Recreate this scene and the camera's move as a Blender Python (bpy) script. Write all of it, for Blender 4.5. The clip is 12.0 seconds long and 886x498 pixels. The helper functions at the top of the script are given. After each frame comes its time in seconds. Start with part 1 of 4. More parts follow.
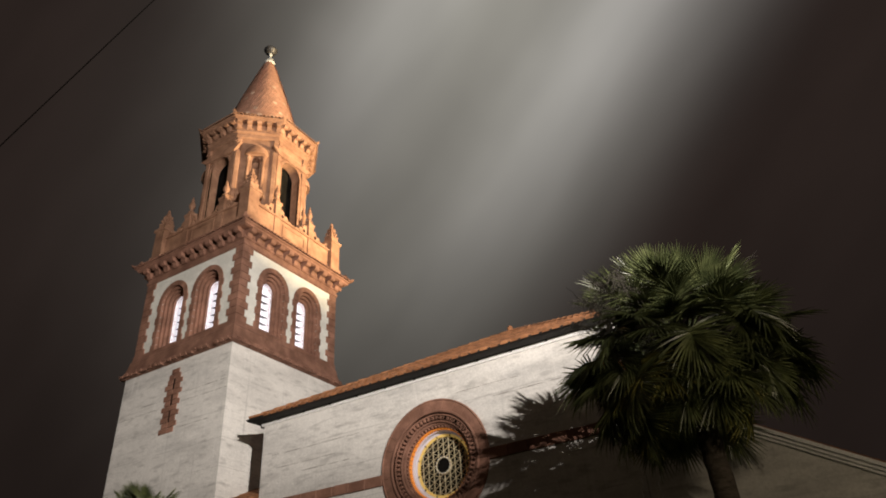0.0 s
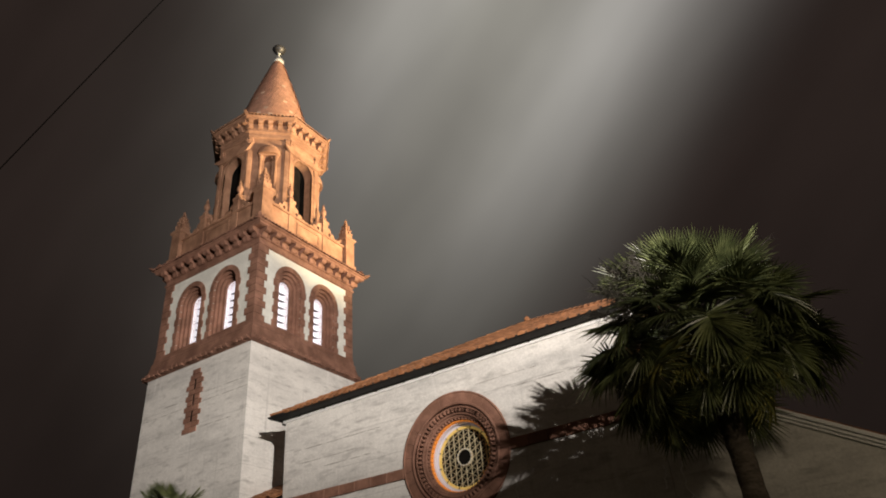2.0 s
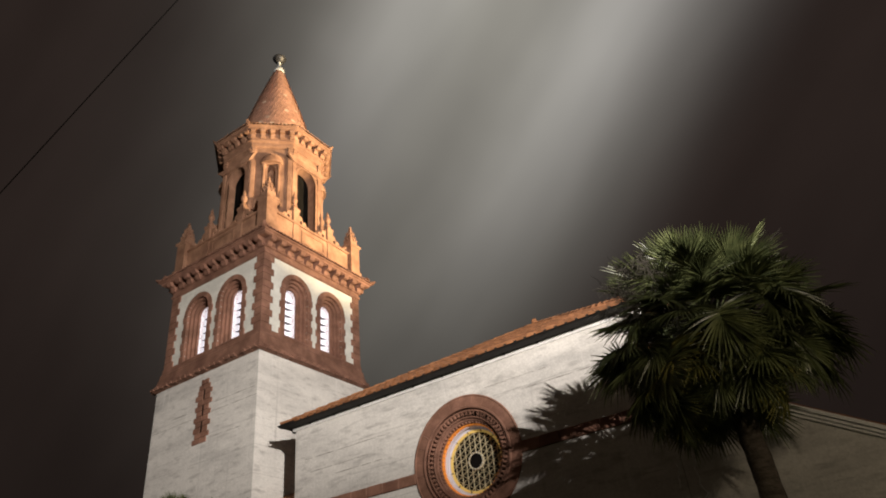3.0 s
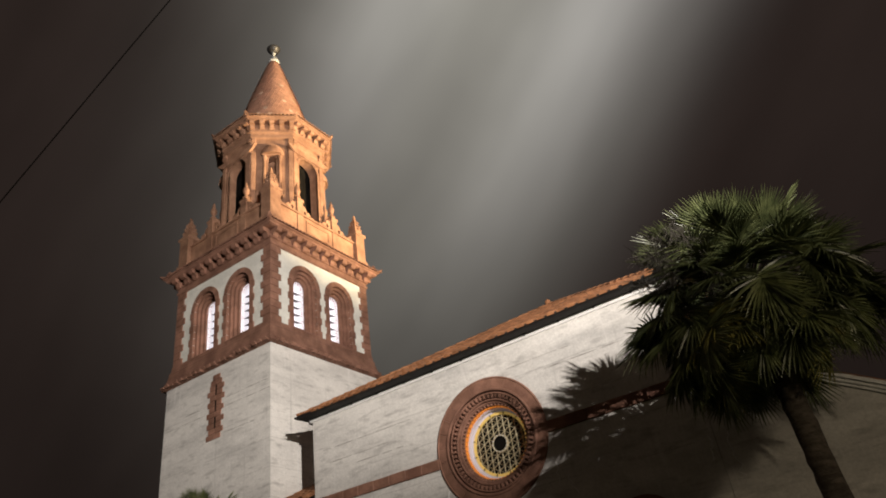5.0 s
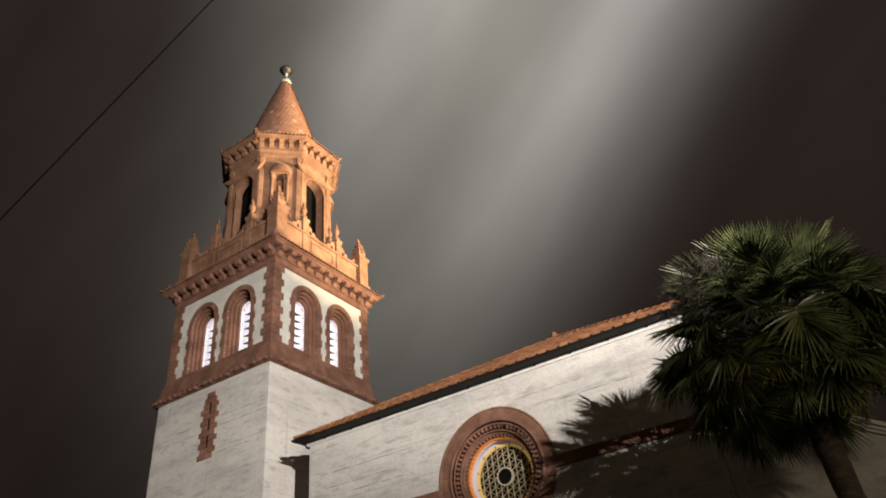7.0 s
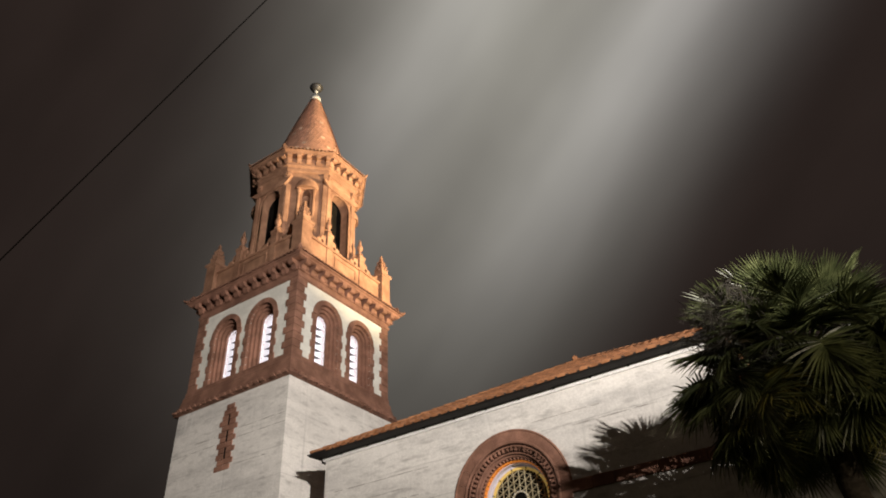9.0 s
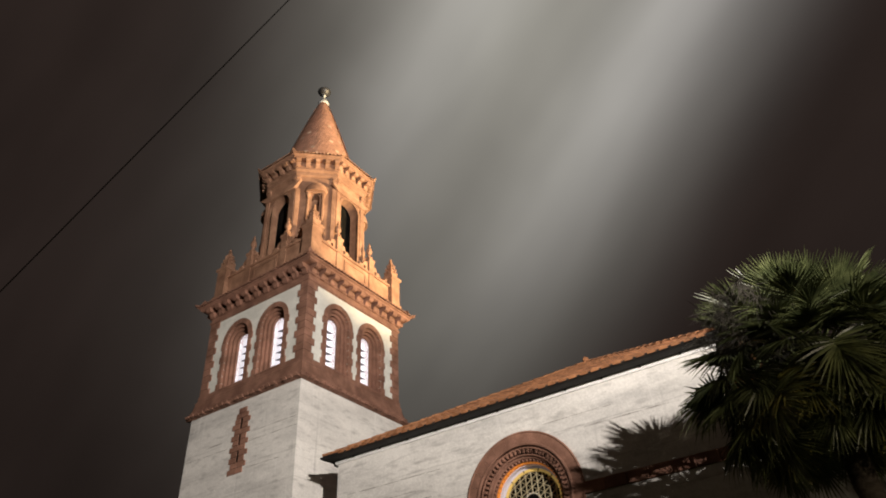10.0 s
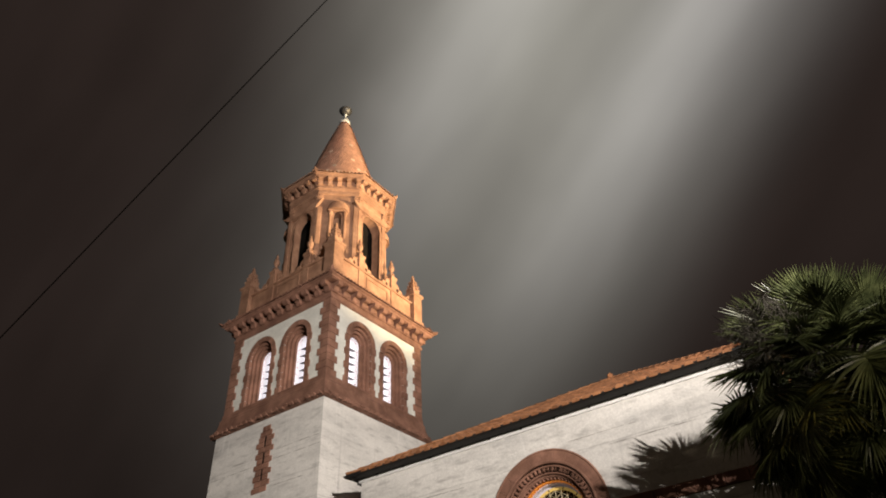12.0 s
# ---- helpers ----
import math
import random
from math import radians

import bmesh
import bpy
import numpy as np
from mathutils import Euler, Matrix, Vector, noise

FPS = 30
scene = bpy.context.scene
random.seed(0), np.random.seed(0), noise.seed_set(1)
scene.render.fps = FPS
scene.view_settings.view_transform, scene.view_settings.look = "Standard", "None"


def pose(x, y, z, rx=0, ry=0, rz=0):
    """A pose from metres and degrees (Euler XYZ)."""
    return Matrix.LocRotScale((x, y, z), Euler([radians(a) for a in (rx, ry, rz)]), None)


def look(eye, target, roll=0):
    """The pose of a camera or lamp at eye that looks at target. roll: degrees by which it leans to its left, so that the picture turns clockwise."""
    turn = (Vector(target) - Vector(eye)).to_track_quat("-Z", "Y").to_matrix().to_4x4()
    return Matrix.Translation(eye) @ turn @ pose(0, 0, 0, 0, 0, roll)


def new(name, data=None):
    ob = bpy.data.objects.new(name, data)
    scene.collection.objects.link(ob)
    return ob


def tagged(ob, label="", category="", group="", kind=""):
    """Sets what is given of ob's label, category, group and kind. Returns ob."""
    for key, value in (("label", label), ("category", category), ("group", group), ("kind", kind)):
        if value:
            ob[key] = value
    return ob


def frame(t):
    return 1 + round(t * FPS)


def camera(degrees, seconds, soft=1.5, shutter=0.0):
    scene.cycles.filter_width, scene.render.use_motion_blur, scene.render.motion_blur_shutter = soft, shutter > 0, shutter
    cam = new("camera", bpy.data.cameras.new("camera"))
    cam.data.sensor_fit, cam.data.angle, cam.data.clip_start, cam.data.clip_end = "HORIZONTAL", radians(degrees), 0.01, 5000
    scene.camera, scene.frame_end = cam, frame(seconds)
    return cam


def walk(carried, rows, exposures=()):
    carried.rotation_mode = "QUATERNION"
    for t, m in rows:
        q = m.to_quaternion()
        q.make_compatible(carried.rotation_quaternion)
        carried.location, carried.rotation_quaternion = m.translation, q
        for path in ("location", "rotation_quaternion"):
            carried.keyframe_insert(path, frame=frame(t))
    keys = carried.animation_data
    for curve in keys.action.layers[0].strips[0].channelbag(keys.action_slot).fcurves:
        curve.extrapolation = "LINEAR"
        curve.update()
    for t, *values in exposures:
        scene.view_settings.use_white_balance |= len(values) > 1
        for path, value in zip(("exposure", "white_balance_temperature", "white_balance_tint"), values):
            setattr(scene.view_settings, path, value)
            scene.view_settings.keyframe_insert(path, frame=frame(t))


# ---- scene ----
# ---- camera ----
cam = camera(65.2, 12.0, soft=1.9)
PATH = [
    (0, (13.857, -12.056, 1.625), (13.015, -10.588, 2.691), -3.9),
    (0.5, (13.838, -12.021, 1.625), (13.0, -10.528, 2.658), -4.4),
    (1, (13.814, -12.016, 1.607), (12.954, -10.517, 2.615), -4.5),
    (1.5, (13.833, -12.032, 1.611), (12.965, -10.554, 2.641), -4.8),
    (2, (13.86, -12.044, 1.61), (12.976, -10.591, 2.663), -5.0),
    (2.5, (13.856, -12.055, 1.61), (12.968, -10.611, 2.672), -5.6),
    (3, (13.8, -12.065, 1.593), (12.914, -10.624, 2.659), -6.3),
    (5, (13.242, -12.056, 1.604), (12.361, -10.595, 2.648), -8.8),
    (5.5, (13.091, -12.062, 1.581), (12.204, -10.615, 2.64), -8.4),
    (6, (12.929, -12.027, 1.567), (12.057, -10.587, 2.648), -7.8),
    (6.5, (12.769, -12.065, 1.574), (11.912, -10.628, 2.67), -7.1),
    (7, (12.695, -12.053, 1.614), (11.87, -10.617, 2.736), -6.5),
    (9, (12.728, -12.072, 1.589), (11.868, -10.698, 2.761), -3.5),
    (9.5, (12.715, -12.085, 1.571), (11.848, -10.721, 2.748), -3.4),
    (10, (12.723, -12.139, 1.579), (11.846, -10.781, 2.756), -3.6),
    (10.5, (12.725, -12.128, 1.571), (11.833, -10.785, 2.755), -3.5),
    (11, (12.73, -12.101, 1.584), (11.827, -10.776, 2.778), -3.3),
    (11.5, (12.753, -12.114, 1.592), (11.841, -10.805, 2.798), -3.1),
    (12, (12.746, -12.11, 1.59), (11.834, -10.812, 2.808), -2.9),
]
walk(cam, [(t, look(eye, target, roll)) for t, eye, target, roll in PATH])

# ---- world: low cloud lit from the town below, with soft pale streaks ----
world = bpy.data.worlds.new("night_sky")
world.use_nodes = True
scene.world = world


def build_sky(tree):
    nodes, links = tree.nodes, tree.links
    nodes.clear()

    def put(socket, value):
        if isinstance(value, (int, float)):
            socket.default_value = value
        else:
            links.new(value, socket)

    def calc(op, a, b=0.0):
        n = nodes.new("ShaderNodeMath")
        n.operation = op
        put(n.inputs[0], a)
        put(n.inputs[1], b)
        return n.outputs[0]

    def along(vec):
        n = nodes.new("ShaderNodeVectorMath")
        n.operation = "DOT_PRODUCT"
        links.new(coord.outputs["Generated"], n.inputs[0])
        n.inputs[1].default_value = vec
        return n.outputs["Value"]

    def hump(value, centre, width):
        k = calc("DIVIDE", calc("SUBTRACT", value, centre), width)
        return calc("EXPONENT", calc("MULTIPLY", calc("MULTIPLY", k, k), -1.0))

    def rise(value, low, high):
        n = nodes.new("ShaderNodeMapRange")
        n.interpolation_type = "SMOOTHSTEP"
        put(n.inputs["Value"], value)
        n.inputs["From Min"].default_value = low
        n.inputs["From Max"].default_value = high
        return n.outputs["Result"]

    coord = nodes.new("ShaderNodeTexCoord")
    ahead = calc("MAXIMUM", along((-0.421, 0.734, 0.5329)), 0.12)
    px = calc("DIVIDE", along((0.8473, 0.528, -0.058)), ahead)
    py = calc("DIVIDE", along((-0.3239, 0.4271, -0.8442)), ahead)
    # across the streaks, and height in the sky (down is positive)
    s = calc("ADD", calc("MULTIPLY", px, 0.85), calc("MULTIPLY", py, 0.527))
    noise_tex = nodes.new("ShaderNodeTexNoise")
    links.new(coord.outputs["Generated"], noise_tex.inputs["Vector"])
    noise_tex.inputs["Scale"].default_value = 2.6
    noise_tex.inputs["Detail"].default_value = 3.0
    wob = calc("SUBTRACT", noise_tex.outputs["Fac"], 0.5)
    s = calc("ADD", s, calc("MULTIPLY", wob, 0.05))
    front = rise(along((-0.421, 0.734, 0.5329)), 0.15, 0.6)
    fade_a = calc("SUBTRACT", 1.0, rise(py, -0.50, 0.24))
    fade_b = calc("SUBTRACT", 1.0, rise(py, -0.62, 0.52))
    streak = calc("MULTIPLY", hump(s, 0.040, 0.080), fade_a)
    second = calc("MULTIPLY", hump(s, -0.222, 0.080), fade_a)
    wide = calc("MULTIPLY", hump(calc("ADD", s, calc("MULTIPLY", py, -0.28)), -0.025, 0.235), calc("MULTIPLY", fade_b, calc("SUBTRACT", 1.0, rise(s, 0.055, 0.312))))
    gap = calc("SUBTRACT", 1.0, calc("MULTIPLY", hump(s, -0.095, 0.06), calc("MULTIPLY", fade_a, 0.10)))
    wide = calc("MULTIPLY", wide, gap)
    edge = calc("MULTIPLY", hump(s, 0.16, 0.08), fade_a)
    glow = calc("ADD", calc("MULTIPLY", streak, 0.19), calc("MULTIPLY", second, 0.105))
    glow = calc("ADD", glow, calc("MULTIPLY", edge, 0.028))
    glow = calc("MULTIPLY", glow, front)
    soft_glow = calc("MULTIPLY", calc("MULTIPLY", wide, 0.315), front)
    # soft banding drawn out along the streaks
    drawn = nodes.new("ShaderNodeCombineXYZ")
    links.new(calc("MULTIPLY", s, 5.0), drawn.inputs[0])
    links.new(calc("MULTIPLY", py, 1.6), drawn.inputs[1])
    band_tex = nodes.new("ShaderNodeTexNoise")
    links.new(drawn.outputs[0], band_tex.inputs["Vector"])
    band_tex.inputs["Scale"].default_value = 1.5
    band_tex.inputs["Detail"].default_value = 2.0
    banding = calc("SUBTRACT", band_tex.outputs["Fac"], 0.5)
    mottled = calc("ADD", 1.0, calc("ADD", calc("MULTIPLY", wob, 0.5), calc("MULTIPLY", banding, 0.55)))
    glow = calc("MULTIPLY", glow, mottled)
    soft_glow = calc("MULTIPLY", soft_glow, mottled)

    def tint(value, rgb):
        n = nodes.new("ShaderNodeVectorMath")
        n.operation = "SCALE"
        n.inputs[0].default_value = rgb
        put(n.inputs["Scale"], value)
        return n.outputs[0]

    total = nodes.new("ShaderNodeVectorMath")
    total.operation = "ADD"
    beams = nodes.new("ShaderNodeVectorMath")
    beams.operation = "ADD"
    links.new(tint(glow, (1.0, 0.968, 0.957)), beams.inputs[0])
    links.new(tint(soft_glow, (1.0, 0.976, 0.857)), beams.inputs[1])
    links.new(beams.outputs[0], total.inputs[0])
    # town glow low over the street side, behind the viewer, added as unseen warm fill
    sep = nodes.new("ShaderNodeSeparateXYZ")
    links.new(coord.outputs["Generated"], sep.inputs[0])
    low = calc("SUBTRACT", 1.0, rise(sep.outputs["Z"], 0.0, 0.7))
    town_fill = calc("MULTIPLY", rise(along((0.45, -0.89, 0.0)), -0.1, 0.5), low)
    haze = nodes.new("ShaderNodeVectorMath")
    haze.operation = "ADD"
    # the cloud base grows slowly paler with height
    height = calc("MULTIPLY", mottled, calc("ADD", 0.50, calc("MULTIPLY", sep.outputs["Z"], 0.78)))
    links.new(tint(height, (0.0218, 0.0149, 0.0126)), haze.inputs[0])
    links.new(tint(town_fill, (0.072, 0.051, 0.033)), haze.inputs[1])
    links.new(haze.outputs[0], total.inputs[1])
    back = nodes.new("ShaderNodeBackground")
    links.new(total.outputs[0], back.inputs["Color"])
    back.inputs["Strength"].default_value = 1.0
    out = nodes.new("ShaderNodeOutputWorld")
    links.new(back.outputs[0], out.inputs["Surface"])


build_sky(world.node_tree)

# ---- lamps: a white street floodlight on a pole, a warm floodlight for the tower's top ----


def flood(name, eye, target, power, rgb, cone, blend, size):
    lamp = bpy.data.lights.new(name, "SPOT")
    lamp.energy, lamp.color = power, rgb
    lamp.spot_size, lamp.spot_blend, lamp.shadow_soft_size = radians(cone), blend, size
    ob = new(name, lamp)
    ob.matrix_world = look(eye, target)
    return ob


flood("street_floodlight", (23.2, -14.8, 8.0), (11.04, -4.78, 20.31), 37500, (1.0, 0.918, 0.848), 99.5, 0.39, 0.06)
flood("tower_floodlight", (25.0, 12.5, 6.5), (-2.25, 2.25, 20.7), 172000, (1.0, 0.75, 0.43), 28, 0.8, 0.25)
# unseen warm point light, added to fill the palm's front and the aisle wall
fill_lamp = bpy.data.lights.new("warm_fill_lamp", "POINT")
fill_lamp.energy, fill_lamp.color, fill_lamp.shadow_soft_size = 760, (1.0, 0.82, 0.58), 0.18
new("warm_fill_lamp", fill_lamp).location = (20.0, -11.0, 5.6)
scene.view_settings.exposure = 0.0

# ---- materials ----


def material(name, low, high, rough=0.8, scale=3.0, stretch=(1, 1, 1), grain=40.0, bump=0.25, metal=0.0, vary=0.0, island=0.0, spec=0.35, stain=None, ramp=(0.35, 0.68)):
    """A surface between two colours, by large soft noise and fine grain; stain: a third colour in patches."""
    m = bpy.data.materials.new(name)
    m.use_nodes = True
    nodes, links = m.node_tree.nodes, m.node_tree.links
    bsdf = nodes["Principled BSDF"]
    bsdf.inputs["Roughness"].default_value = rough
    bsdf.inputs["Metallic"].default_value = metal
    bsdf.inputs["Specular IOR Level"].default_value = spec
    geo = nodes.new("ShaderNodeNewGeometry")
    place = nodes.new("ShaderNodeMapping")
    place.inputs["Scale"].default_value = stretch
    links.new(geo.outputs["Position"], place.inputs["Vector"])

    def noisy(size, detail, vector):
        n = nodes.new("ShaderNodeTexNoise")
        n.inputs["Scale"].default_value = size
        n.inputs["Detail"].default_value = detail
        n.inputs["Roughness"].default_value = 0.6
        links.new(vector, n.inputs["Vector"])
        return n.outputs["Fac"]

    def ramped(value, a, b):
        n = nodes.new("ShaderNodeMapRange")
        n.interpolation_type = "SMOOTHSTEP"
        n.inputs["From Min"].default_value, n.inputs["From Max"].default_value = a, b
        links.new(value, n.inputs["Value"])
        return n.outputs["Result"]

    def mixed(fac, a, b):
        n = nodes.new("ShaderNodeMix")
        n.data_type = "RGBA"
        for socket, value in ((n.inputs["Factor"], fac), (n.inputs["A"], a), (n.inputs["B"], b)):
            if isinstance(value, tuple):
                socket.default_value = (*value, 1.0)
            elif isinstance(value, float):
                socket.default_value = value
            else:
                links.new(value, socket)
        return n.outputs["Result"]

    big = noisy(scale, 5.0, place.outputs["Vector"])
    fine = noisy(grain, 3.0, geo.outputs["Position"])
    colour = mixed(ramped(big, *ramp), low, high)
    if stain:
        patch = noisy(scale * 0.45, 6.0, place.outputs["Vector"])
        colour = mixed(ramped(patch, 0.52, 0.72), colour, stain)
    hsv = nodes.new("ShaderNodeHueSaturation")
    links.new(colour, hsv.inputs["Color"])
    value = nodes.new("ShaderNodeMath")
    value.operation = "MULTIPLY_ADD"
    links.new(fine, value.inputs[0])
    value.inputs[1].default_value, value.inputs[2].default_value = 0.5, 0.75
    last = value.outputs[0]
    for amount, node, socket in ((vary, "ShaderNodeObjectInfo", "Random"), (island, "ShaderNodeNewGeometry", "Random Per Island")):
        if amount:
            info = nodes.new(node)
            more = nodes.new("ShaderNodeMath")
            more.operation = "MULTIPLY_ADD"
            links.new(info.outputs[socket], more.inputs[0])
            more.inputs[1].default_value, more.inputs[2].default_value = amount, 1.0 - amount / 2
            times = nodes.new("ShaderNodeMath")
            times.operation = "MULTIPLY"
            links.new(last, times.inputs[0])
            links.new(more.outputs[0], times.inputs[1])
            last = times.outputs[0]
    links.new(last, hsv.inputs["Value"])
    links.new(hsv.outputs["Color"], bsdf.inputs["Base Color"])
    rel = nodes.new("ShaderNodeBump")
    rel.inputs["Strength"].default_value = bump
    rel.inputs["Distance"].default_value = 0.02
    both = nodes.new("ShaderNodeMath")
    both.operation = "ADD"
    links.new(big, both.inputs[0])
    links.new(fine, both.inputs[1])
    links.new(both.outputs[0], rel.inputs["Height"])
    links.new(rel.outputs["Normal"], bsdf.inputs["Normal"])
    return m


def coquina(name):
    """Shell concrete cast in lifts: pale grey, long level streaks, drips and soot patches."""
    m = material(name, (0.51, 0.49, 0.46), (0.64, 0.615, 0.575), 0.9, 1.3, (0.4, 0.4, 1.3), 24.0, 0.35, stain=(0.36, 0.35, 0.335), ramp=(0.3, 0.62))
    nodes, links = m.node_tree.nodes, m.node_tree.links
    bsdf = nodes["Principled BSDF"]
    old = bsdf.inputs["Base Color"].links[0].from_socket
    geo = nodes.new("ShaderNodeNewGeometry")

    def calc(op, a, b=0.0, c=0.0):
        n = nodes.new("ShaderNodeMath")
        n.operation = op
        for socket, v in zip(n.inputs, (a, b, c)):
            if isinstance(v, (int, float)):
                socket.default_value = v
            else:
                links.new(v, socket)
        return n.outputs[0]

    def noisy(stretch, size):
        mp = nodes.new("ShaderNodeMapping")
        mp.inputs["Scale"].default_value = stretch
        links.new(geo.outputs["Position"], mp.inputs["Vector"])
        n = nodes.new("ShaderNodeTexNoise")
        n.inputs["Scale"].default_value = size
        n.inputs["Detail"].default_value = 4.0
        links.new(mp.outputs[0], n.inputs["Vector"])
        return n.outputs["Fac"]

    sep = nodes.new("ShaderNodeSeparateXYZ")
    links.new(geo.outputs["Position"], sep.inputs[0])
    wob = noisy((0.5, 0.5, 0.5), 2.0)
    z = calc("MULTIPLY_ADD", wob, 0.10, sep.outputs["Z"])
    lift = calc("FRACT", calc("DIVIDE", z, 0.74))
    seam = calc("LESS_THAN", lift, 0.026)
    seam = calc("MULTIPLY", seam, calc("GREATER_THAN", noisy((0.35, 0.35, 0.1), 1.3), 0.47))
    streak = noisy((0.22, 0.22, 9.0), 1.5)
    dash = calc("SMOOTH_MAX", calc("MULTIPLY", calc("SUBTRACT", streak, 0.58), 1.0), 0.0, 0.1)
    drip = noisy((5.0, 5.0, 0.22), 1.2)
    run = calc("SMOOTH_MAX", calc("MULTIPLY", calc("SUBTRACT", drip, 0.62), 1.6), 0.0, 0.08)
    blot = calc("SMOOTH_MAX", calc("MULTIPLY", calc("SUBTRACT", noisy((1.0, 1.0, 3.4), 2.4), 0.54), 2.1), 0.0, 0.06)
    soot = calc("SMOOTH_MAX", calc("MULTIPLY", calc("SUBTRACT", noisy((0.6, 0.6, 0.8), 1.1), 0.60), 2.4), 0.0, 0.06)
    soot = calc("MULTIPLY", soot, noisy((3.0, 3.0, 5.0), 3.0))
    dark = calc("MINIMUM", calc("ADD", calc("ADD", calc("ADD", calc("MULTIPLY", seam, 0.24), dash), run), calc("ADD", blot, soot)), 0.6)
    mix = nodes.new("ShaderNodeMix")
    mix.data_type = "RGBA"
    links.new(dark, mix.inputs["Factor"])
    links.new(old, mix.inputs["A"])
    mix.inputs["B"].default_value = (0.17, 0.16, 0.15, 1)
    pale = nodes.new("ShaderNodeMix")
    pale.data_type = "RGBA"
    lime = calc("SMOOTH_MAX", calc("MULTIPLY", calc("SUBTRACT", noisy((4.0, 4.0, 0.35), 1.7), 0.60), 3.0), 0.0, 0.05)
    links.new(calc("MINIMUM", lime, 0.6), pale.inputs["Factor"])
    links.new(mix.outputs["Result"], pale.inputs["A"])
    pale.inputs["B"].default_value = (0.72, 0.70, 0.67, 1)
    links.new(pale.outputs["Result"], bsdf.inputs["Base Color"])
    return m


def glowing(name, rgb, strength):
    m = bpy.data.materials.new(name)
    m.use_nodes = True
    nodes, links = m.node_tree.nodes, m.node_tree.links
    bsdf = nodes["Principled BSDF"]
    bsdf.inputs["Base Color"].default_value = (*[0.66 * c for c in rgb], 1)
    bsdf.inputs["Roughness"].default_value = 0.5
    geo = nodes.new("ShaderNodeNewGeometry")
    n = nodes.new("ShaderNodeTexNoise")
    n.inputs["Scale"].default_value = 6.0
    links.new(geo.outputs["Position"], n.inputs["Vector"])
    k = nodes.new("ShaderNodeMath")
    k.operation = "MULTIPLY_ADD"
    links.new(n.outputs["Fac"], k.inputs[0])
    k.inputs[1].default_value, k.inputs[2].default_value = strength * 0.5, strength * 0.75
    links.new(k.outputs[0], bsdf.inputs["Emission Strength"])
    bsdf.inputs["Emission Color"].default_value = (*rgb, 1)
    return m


WALL = coquina("coquina_concrete")
JOINT = material("dirty_lift_joint", (0.24, 0.225, 0.205), (0.40, 0.38, 0.35), 0.95, 5.0, (1, 1, 1), 30.0, 0.3)
PLASTER = material("cream_plaster", (0.56, 0.55, 0.50), (0.68, 0.67, 0.61), 0.9, 1.4, (1, 1, 1.5), 30.0, 0.2)
TERRA = material("terracotta", (0.165, 0.082, 0.054), (0.275, 0.140, 0.096), 0.8, 2.2, (1, 1, 1), 22.0, 0.4, vary=0.2, stain=(0.135, 0.064, 0.044))
TERRA_PALE = material("pale_terracotta", (0.195, 0.100, 0.060), (0.31, 0.171, 0.106), 0.8, 2.0, (1, 1, 1), 18.0, 0.45, vary=0.25, stain=(0.165, 0.082, 0.050))
TILE = material("clay_roof_tile", (0.185, 0.078, 0.033), (0.33, 0.147, 0.065), 0.75, 4.0, (1, 1, 1), 30.0, 0.3, vary=0.45)
TILE_BED = material("clay_tile_slope", (0.17, 0.072, 0.032), (0.30, 0.134, 0.060), 0.8, 4.0, (1, 1, 1), 30.0, 0.3, island=0.5)
SCALE = material("spire_scale_tile", (0.39, 0.205, 0.138), (0.48, 0.262, 0.18), 0.75, 1.1, (1, 1, 1), 26.0, 0.3, island=0.32)
SCALE_PALE = material("lichened_scale_tile", (0.55, 0.40, 0.29), (0.68, 0.52, 0.39), 0.75, 2.0, (1, 1, 1), 26.0, 0.3, island=0.4)
WHITE = material("white_painted_trim", (0.72, 0.71, 0.69), (0.84, 0.83, 0.81), 0.6, 2.0, (1, 1, 1), 20.0, 0.1)
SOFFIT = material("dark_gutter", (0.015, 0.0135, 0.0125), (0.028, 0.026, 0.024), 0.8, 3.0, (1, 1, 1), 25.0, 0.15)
LEAD = material("weathered_lead", (0.27, 0.28, 0.28), (0.40, 0.41, 0.40), 0.55, 6.0, (1, 1, 1), 30.0, 0.2)
CABLE = material("black_cable", (0.010, 0.0095, 0.009), (0.018, 0.017, 0.016), 1.0, 6.0, (1, 1, 1), 30.0, 0.0, spec=0.0)
IRON = material("dark_iron", (0.03, 0.03, 0.032), (0.07, 0.068, 0.066), 0.5, 6.0, (1, 1, 1), 30.0, 0.2, metal=0.4)
GOLD = material("gilded_lattice", (0.52, 0.44, 0.27), (0.78, 0.70, 0.48), 0.45, 12.0, (1, 1, 1), 60.0, 0.1, metal=0.3)
DARK_GLASS = material("dark_leaded_glass", (0.008, 0.007, 0.004), (0.02, 0.016, 0.008), 0.2, 9.0, (1, 1, 1), 40.0, 0.1, spec=0.5)
# near-black colour that stands in for the shade inside openings
SHADE_BLACK = material("interior_shade_black", (0.004, 0.0035, 0.003), (0.009, 0.008, 0.007), 0.95, 3.0, spec=0.05)
WINDOW_GLOW = glowing("glowing_window_white", (0.97, 0.92, 0.97), 0.72)
YELLOW_GLOW = glowing("lit_yellow_glass", (1.0, 0.70, 0.20), 0.16)
# amber border and white reveal: light caught on the jamb, added as emission
AMBER_GLOW = glowing("glowing_amber_border", (1.0, 0.33, 0.05), 0.22)
WHITE_GLOW = glowing("glowing_white_reveal", (0.90, 0.84, 0.92), 0.03)
FROND = material("palm_leaf", (0.056, 0.071, 0.028), (0.172, 0.196, 0.080), 0.36, 5.0, (1, 1, 1), 30.0, 0.1, vary=0.6, spec=0.5)
